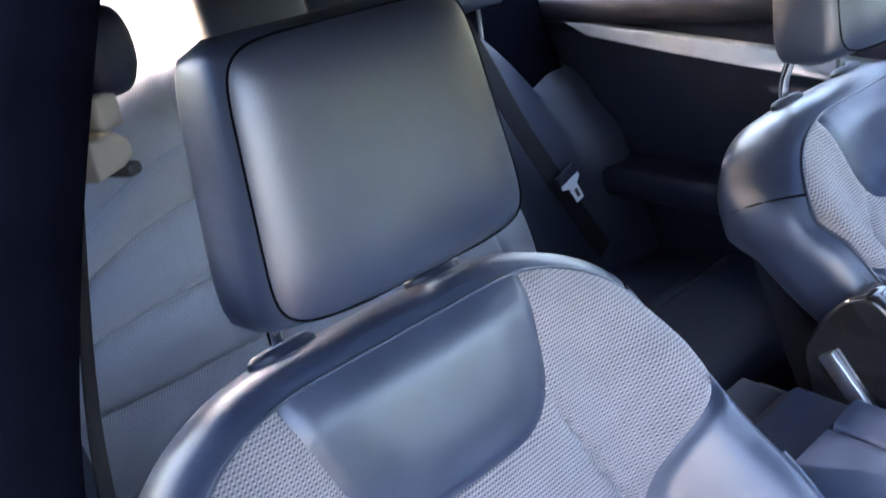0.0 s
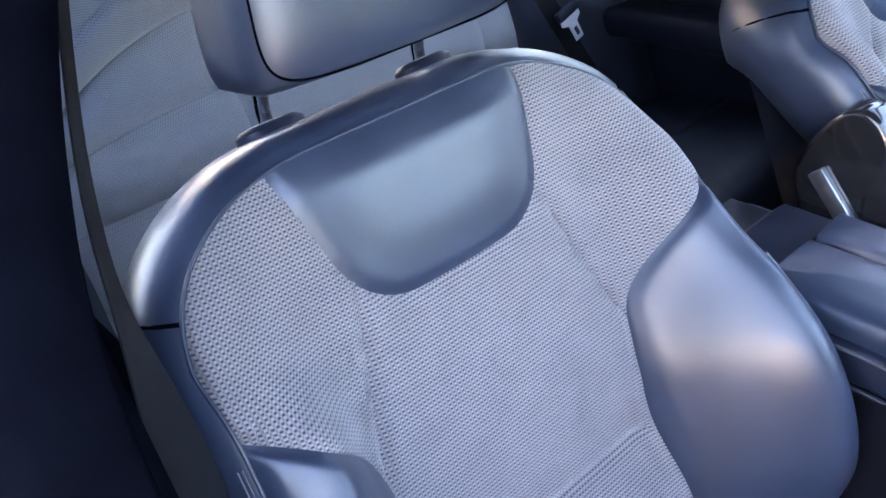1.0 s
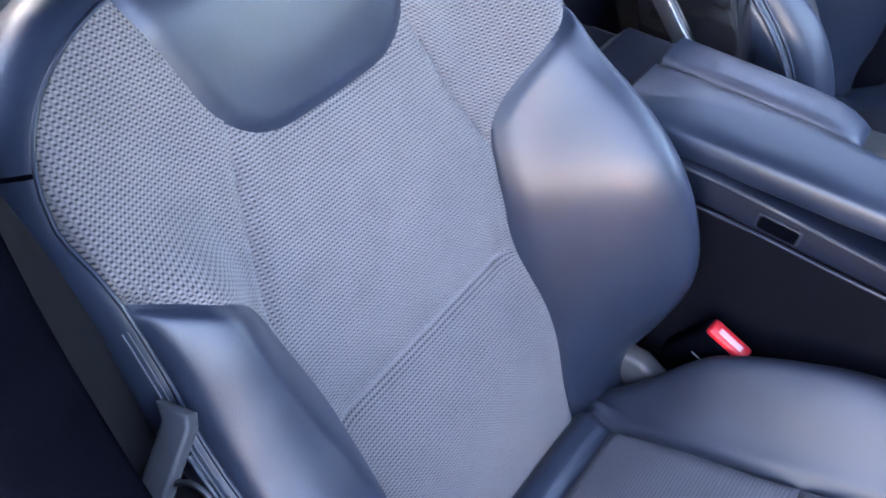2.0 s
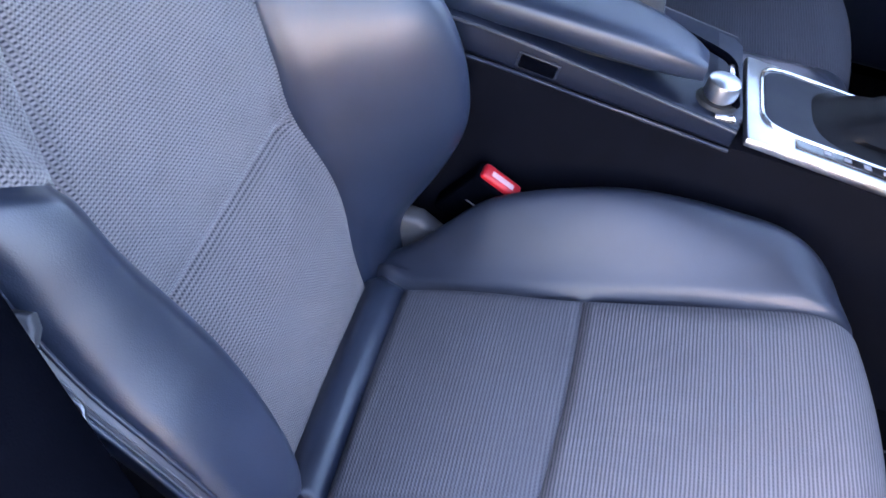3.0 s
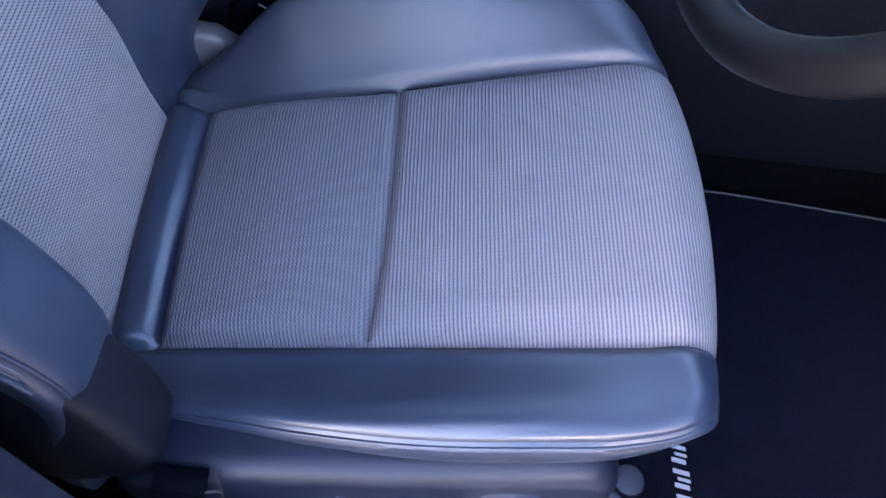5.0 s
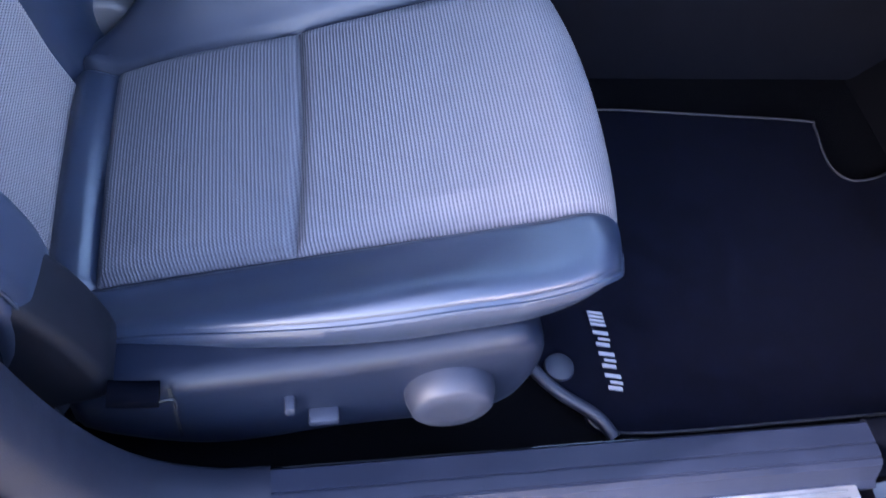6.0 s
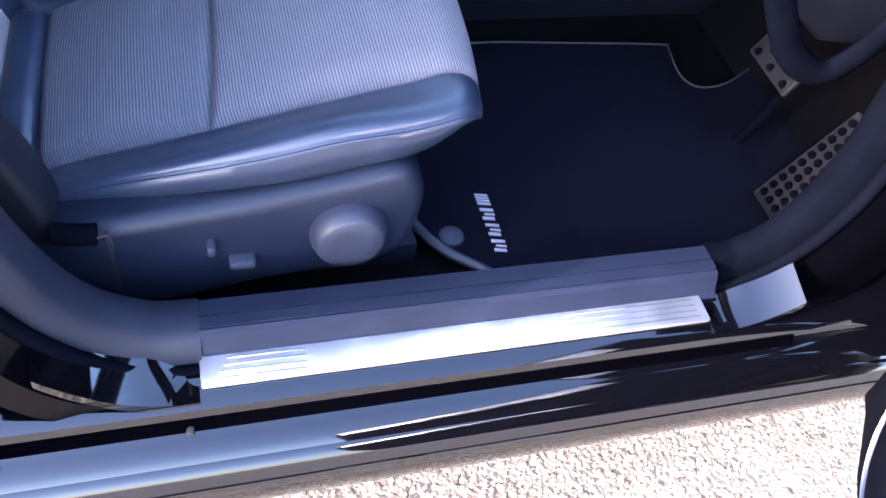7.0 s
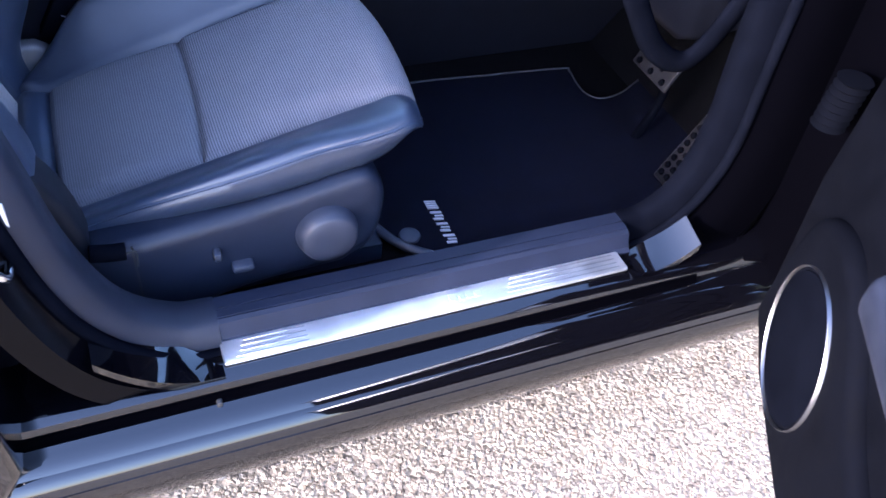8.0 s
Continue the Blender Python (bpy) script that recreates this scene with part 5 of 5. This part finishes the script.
def bench_place(v, l, far):
    x = -0.955 - 0.30 * l
    h = 0.018 * np.abs(np.sin((l - 0.0825) / 0.1125 * math.pi)) ** 0.6 * (1 - smooth01((np.where(v > 0, v + 0.22, -v) - 0.50) / 0.08)) * (l < 0.49)
    h = h + 0.030 * smooth01((np.abs(v) - 0.50) / 0.10)
    t = np.clip((l - 0.54) / 0.08, 0, 1)
    x = x + h - 0.09 * (1 - np.sqrt(1 - 0.99 * t * t))
    y = MID_Y + v
    drop = 2.2 * np.clip(np.abs(v) - 0.22, 0, 0.30) ** 2 * smooth01((l - 0.2) / 0.4)
    return np.stack([x - 0.006 * np.exp(-(far / 0.007) ** 2), y, 0.555 + l - drop - 0.02 * t], -1)
v, l = np.meshgrid(np.linspace(-0.64, 0.64, 161), np.linspace(0.0, 0.62, 81))
seams = [(lambda k: (lambda v, l: np.where((v > -0.54) & (v < 0.33), l - k, 1.0)))(k) for k in (0.0825, 0.195, 0.3075, 0.42)]
seams += [lambda v, l: v - 0.24, lambda v, l: v + 0.24, lambda v, l: v + 0.54, lambda v, l: v - 0.33]
regions = [
    ("outer_back", "grey woven seat back with cross seams", REAR_CLOTH, lambda v, l: (v < -0.24) & (v > -0.54)),
    ("middle_back", "grey woven middle seat back", REAR_CLOTH, lambda v, l: np.abs(v) < 0.24),
    ("outer_back", "grey woven seat back with cross seams", REAR_CLOTH, lambda v, l: (v > 0.24) & (v < 0.33)),
    ("side_pad", "black leather side pad", LEATHER_OLD, lambda v, l: v < 0),
    ("side_pad", "black leather side pad", LEATHER_OLD, lambda v, l: v > 0),
]
cover(v, l, seams, regions, bench_place, (-1, 0, 0), bench)
part("back_core", prism("back_core", [(-1.0, 0.54), (-1.20, 1.12), (-1.28, 1.10), (-1.28, 0.54)], "y", 0.16, 1.42, PILLAR, 0.01), bench)
def bench_seat(v, l, far):
    h = 0.02 * np.cos(np.clip(np.abs(np.abs(v) - 0.33) / 0.3, 0, 1) * math.pi / 2) * -0.6 + 0.012 * np.sin(np.clip(l / 0.42, 0, 1) * math.pi)
    r = np.clip((l - 0.40) / 0.06, 0, 1.5)
    x = np.where(l > 0.40, 0.40 + 0.06 * np.sin(r), l)
    z = np.where(l > 0.40, -0.06 * (1 - np.cos(r)) - np.maximum(l - 0.49, 0), 0)
    return np.stack([-0.99 + x, MID_Y + v, 0.555 + 0.10 * x + h + z - 0.006 * np.exp(-(far / 0.007) ** 2)], -1)
v, l = np.meshgrid(np.linspace(-0.63, 0.63, 121), np.linspace(0.0, 0.66, 61))
cover(v, l, [lambda v, l: v - 0.2, lambda v, l: v + 0.2, lambda v, l: np.where(np.abs(v) > 0.2, l - 0.22, 1.0)],
      [("outer_seat", "black leather seat cushion", LEATHER_OLD, lambda v, l: v < -0.2), ("middle_seat", "black leather middle cushion", LEATHER_OLD, lambda v, l: np.abs(v) < 0.2),
       ("outer_seat", "black leather seat cushion", LEATHER_OLD, lambda v, l: v > 0.2)], bench_seat, (0, 0, -1), bench)
part("seat_core", rbox("seat_core", (-1.0, 0.165, 0.319), (-0.56, 1.415, 0.48), RUBBER, 0.02), bench)
for y, w, zc in ((0.728, 0.092, 1.182), (0.915, 0.09, 1.165), (1.165, 0.105, 1.185)):
    rg = []
    for k in range(13):
        h = -1 + k / 6
        pf = max((1 - abs(h) ** 4) ** 0.25, 0.3)
        rg.append([(-1.165 + 0.045 * b * pf - 0.02 * h, y + w * a * (0.8 + 0.2 * pf), zc + 0.075 * h) for a, b in superellipse(1, 1, 28, 3.2)])
    h = part("headrest", loft("headrest", rg, LEATHER_OLD, angle=75), bench, "black leather rear headrest")
    for s in (-0.05, 0.05):
        part("headrest_post", tube("headrest_post", [(-1.165, y + s, zc - 0.14), (-1.165, y + s, zc - 0.1), (-1.165, y + s, zc - 0.05)], 0.006, CHROME, 6, (1, 0, 0)), h)

# ---- seat belts ----
def belt(name, label, points, side, wide, group):
    b = thing(name, label, "seat belt", group)
    line = spline(points, 40)
    if len(side) == 2:
        turned = smooth01((1.02 - line[:, 2]) / 0.12)[:, None]
        side = np.array(side[0]) * (1 - turned) + np.array(side[1]) * turned
    part("webbing", sweep("webbing", line, [(-wide / 2, -0.0007), (-wide / 2, 0.0007), (wide / 2, 0.0007), (wide / 2, -0.0007)], side, WEBBING, angle=30), b, "black woven webbing")
    return b
rb = belt("rear_belt", "black rear belt lying down the seat back with metal tongue", [(-1.09, 1.06, 1.165), (-1.045, 1.09, 1.05), (-1.01, 1.14, 0.90), (-0.975, 1.20, 0.76), (-0.94, 1.265, 0.62)], (1, 0.1, 0.3), 0.047, "belts")
tong = part("tongue", prism("tongue", [(-0.028, -0.026), (-0.028, 0.026), (-0.012, 0.028), (-0.004, 0.012), (0.026, 0.011), (0.026, -0.011), (-0.004, -0.012), (-0.012, -0.028)], "z", -0.002, 0.002, SILVER, 0.0008, 1, Matrix.Translation((-0.950, 1.200, 0.775)) @ pose(0, 0, 0, 0, 72, 0) @ pose(0, 0, 0, 0, 0, 15)), rb, "chrome belt tongue")
part("tongue_slot", rbox("tongue_slot", (0.002, -0.005, -0.0026), (0.019, 0.005, 0.0026), RUBBER, 0.001, 1, Matrix.Translation((-0.950, 1.200, 0.775)) @ pose(0, 0, 0, 0, 72, 0) @ pose(0, 0, 0, 0, 0, 15)), tong)
part("tongue_grip", rbox("tongue_grip", (-0.040, -0.030, -0.006), (-0.020, 0.030, 0.006), PLASTIC, 0.004, 2, Matrix.Translation((-0.950, 1.200, 0.775)) @ pose(0, 0, 0, 0, 72, 0) @ pose(0, 0, 0, 0, 0, 15)), tong)
fb = belt("front_belt", "black front belt hanging beside the centre pillar", [(-0.415, 0.190, 1.25), (-0.395, 0.140, 1.07), (-0.350, 0.122, 0.95), (-0.305, 0.124, 0.78), (-0.262, 0.122, 0.62), (-0.240, 0.118, 0.44)], ((0.4, 0.9, 0.0), (0.8, 0.6, 0.0)), 0.047, "belts")
turn = pose(0, 0, 0, 0, 0, 25)
cov = [[tuple(Matrix.Translation((-0.415, 0.217, 1.281)) @ turn @ Vector((0.012 * u, 0.019 * p * w, 0.026 * q * w))) for p, q in superellipse(1, 1, 24, 2.4)] for u, w in ((-1, 0.9), (-0.2, 1.0), (0.5, 0.92), (0.9, 0.7), (1.0, 0.4))]
part("guide_cover", loft("guide_cover", cov, PLASTIC, angle=60), fb, "rounded black cover of the belt anchor")
part("height_slide", rbox("height_slide", (-0.010, -0.011, -0.010), (0.010, 0.007, 0.010), GUIDE, 0.004, 3, Matrix.Translation((-0.412, 0.205, 1.251)) @ turn), fb, "pale plastic height slide")
guide = part("upper_guide", prism("upper_guide", [(-0.016, -0.012), (-0.016, 0.011), (0.004, 0.011), (0.013, 0.005), (0.014, -0.006), (0.004, -0.010)], "x", -0.010, 0.010, GUIDE, 0.003, 3, Matrix.Translation((-0.411, 0.199, 1.229)) @ turn), fb, "pale plastic belt guide")
part("guide_lip", rbox("guide_lip", (-0.011, 0.004, -0.017), (0.011, 0.016, -0.009), RUBBER, 0.003, 2, Matrix.Translation((-0.411, 0.199, 1.229)) @ turn), guide)
tg = Matrix.Translation((-0.283, 0.119, 0.804)) @ Matrix(((0.914, -0.349, 0.207), (0.394, 0.646, -0.653), (0.094, 0.679, 0.728))).to_4x4() @ pose(0, 0, 0, 0, 0, -14)
ft = part("tongue_grip", prism("tongue_grip", [(-0.012, 0.030), (-0.020, 0.040), (0.004, 0.040), (0.008, 0.032), (0.007, -0.036), (0.003, -0.048), (-0.020, -0.048), (-0.024, -0.040), (-0.012, -0.030)], "z", -0.007, 0.007, TONGUE, 0.003, 3, tg), fb, "grey plastic tongue grip")
part("tongue", tube("tongue", [tg @ Vector(p) for p in ((0.006, -0.004, 0), (0.018, 0.000, 0), (0.032, -0.004, 0), (0.036, -0.012, 0), (0.036, -0.030, 0), (0.030, -0.037, 0), (0.016, -0.036, 0), (0.006, -0.030, 0))], 0.0022, DULL_STEEL, 48, (0.207, -0.653, 0.728), 8), ft, "bright steel belt tongue loop")

# ---- hinge cover beside the passenger seat ----
pc = thing("hinge_shield", "gloss black oval shield with a bright strap", "seat fitting", at=(0.05, 0, 0))
ov = spline([(-0.380, 0.74), (-0.386, 0.79), (-0.368, 0.835), (-0.340, 0.868), (-0.310, 0.872), (-0.285, 0.84), (-0.25, 0.72), (-0.27, 0.66), (-0.35, 0.68), (-0.380, 0.74)], 40)[:-1]
part("shield", prism("shield", [tuple(p) for p in ov], "y", 0.868, 0.915, GLOSS, 0.006, 3), pc, "gloss black oval shield")
part("strap", rbox("strap", (-0.010, -0.006, -0.055), (0.010, 0.004, 0.035), ALU, 0.002, 2, Matrix.Translation((-0.338, 0.866, 0.768)) @ pose(0, 0, 0, 0, -38, 0)), pc, "bright metal strap")

# ---- greenery beyond ----
def hedge(name, label, ends, h, n, seed):
    rnd = random.Random(seed)
    t = thing(name, label, "hedge", kind="stuff")
    a0, a1 = (Vector((*e, 0)) for e in ends)
    verts, faces = [], []
    for _ in range(n):
        c = a0.lerp(a1, rnd.random()) + Vector((rnd.gauss(0, 0.35), rnd.gauss(0, 0.35), abs(rnd.gauss(0.55, 0.33)) * h))
        a = Vector((rnd.gauss(0, 1), rnd.gauss(0, 1), rnd.gauss(0, 1))).normalized() * rnd.uniform(0.05, 0.11)
        b = a.cross(Vector((rnd.gauss(0, 1), rnd.gauss(0, 1), rnd.gauss(0, 1)))).normalized() * rnd.uniform(0.03, 0.06)
        k = len(verts)
        verts += [c - a, c + b, c + a, c - b]
        faces.append((k, k + 1, k + 2, k + 3))
    part("foliage", mesh_of("foliage", verts, faces, LEAF, False), t)
    return t
hedge("hedge", "sunlit green garden hedge beyond the car", ((-7, 6.0), (7.5, 6.0)), 2.0, 9000, 3)
# out of view: added to block low sky from the windscreen side
hedge("hedge", "unseen hedge added ahead of the car to darken reflections", ((7.5, 6.0), (7.5, -2.5)), 2.8, 12000, 4)
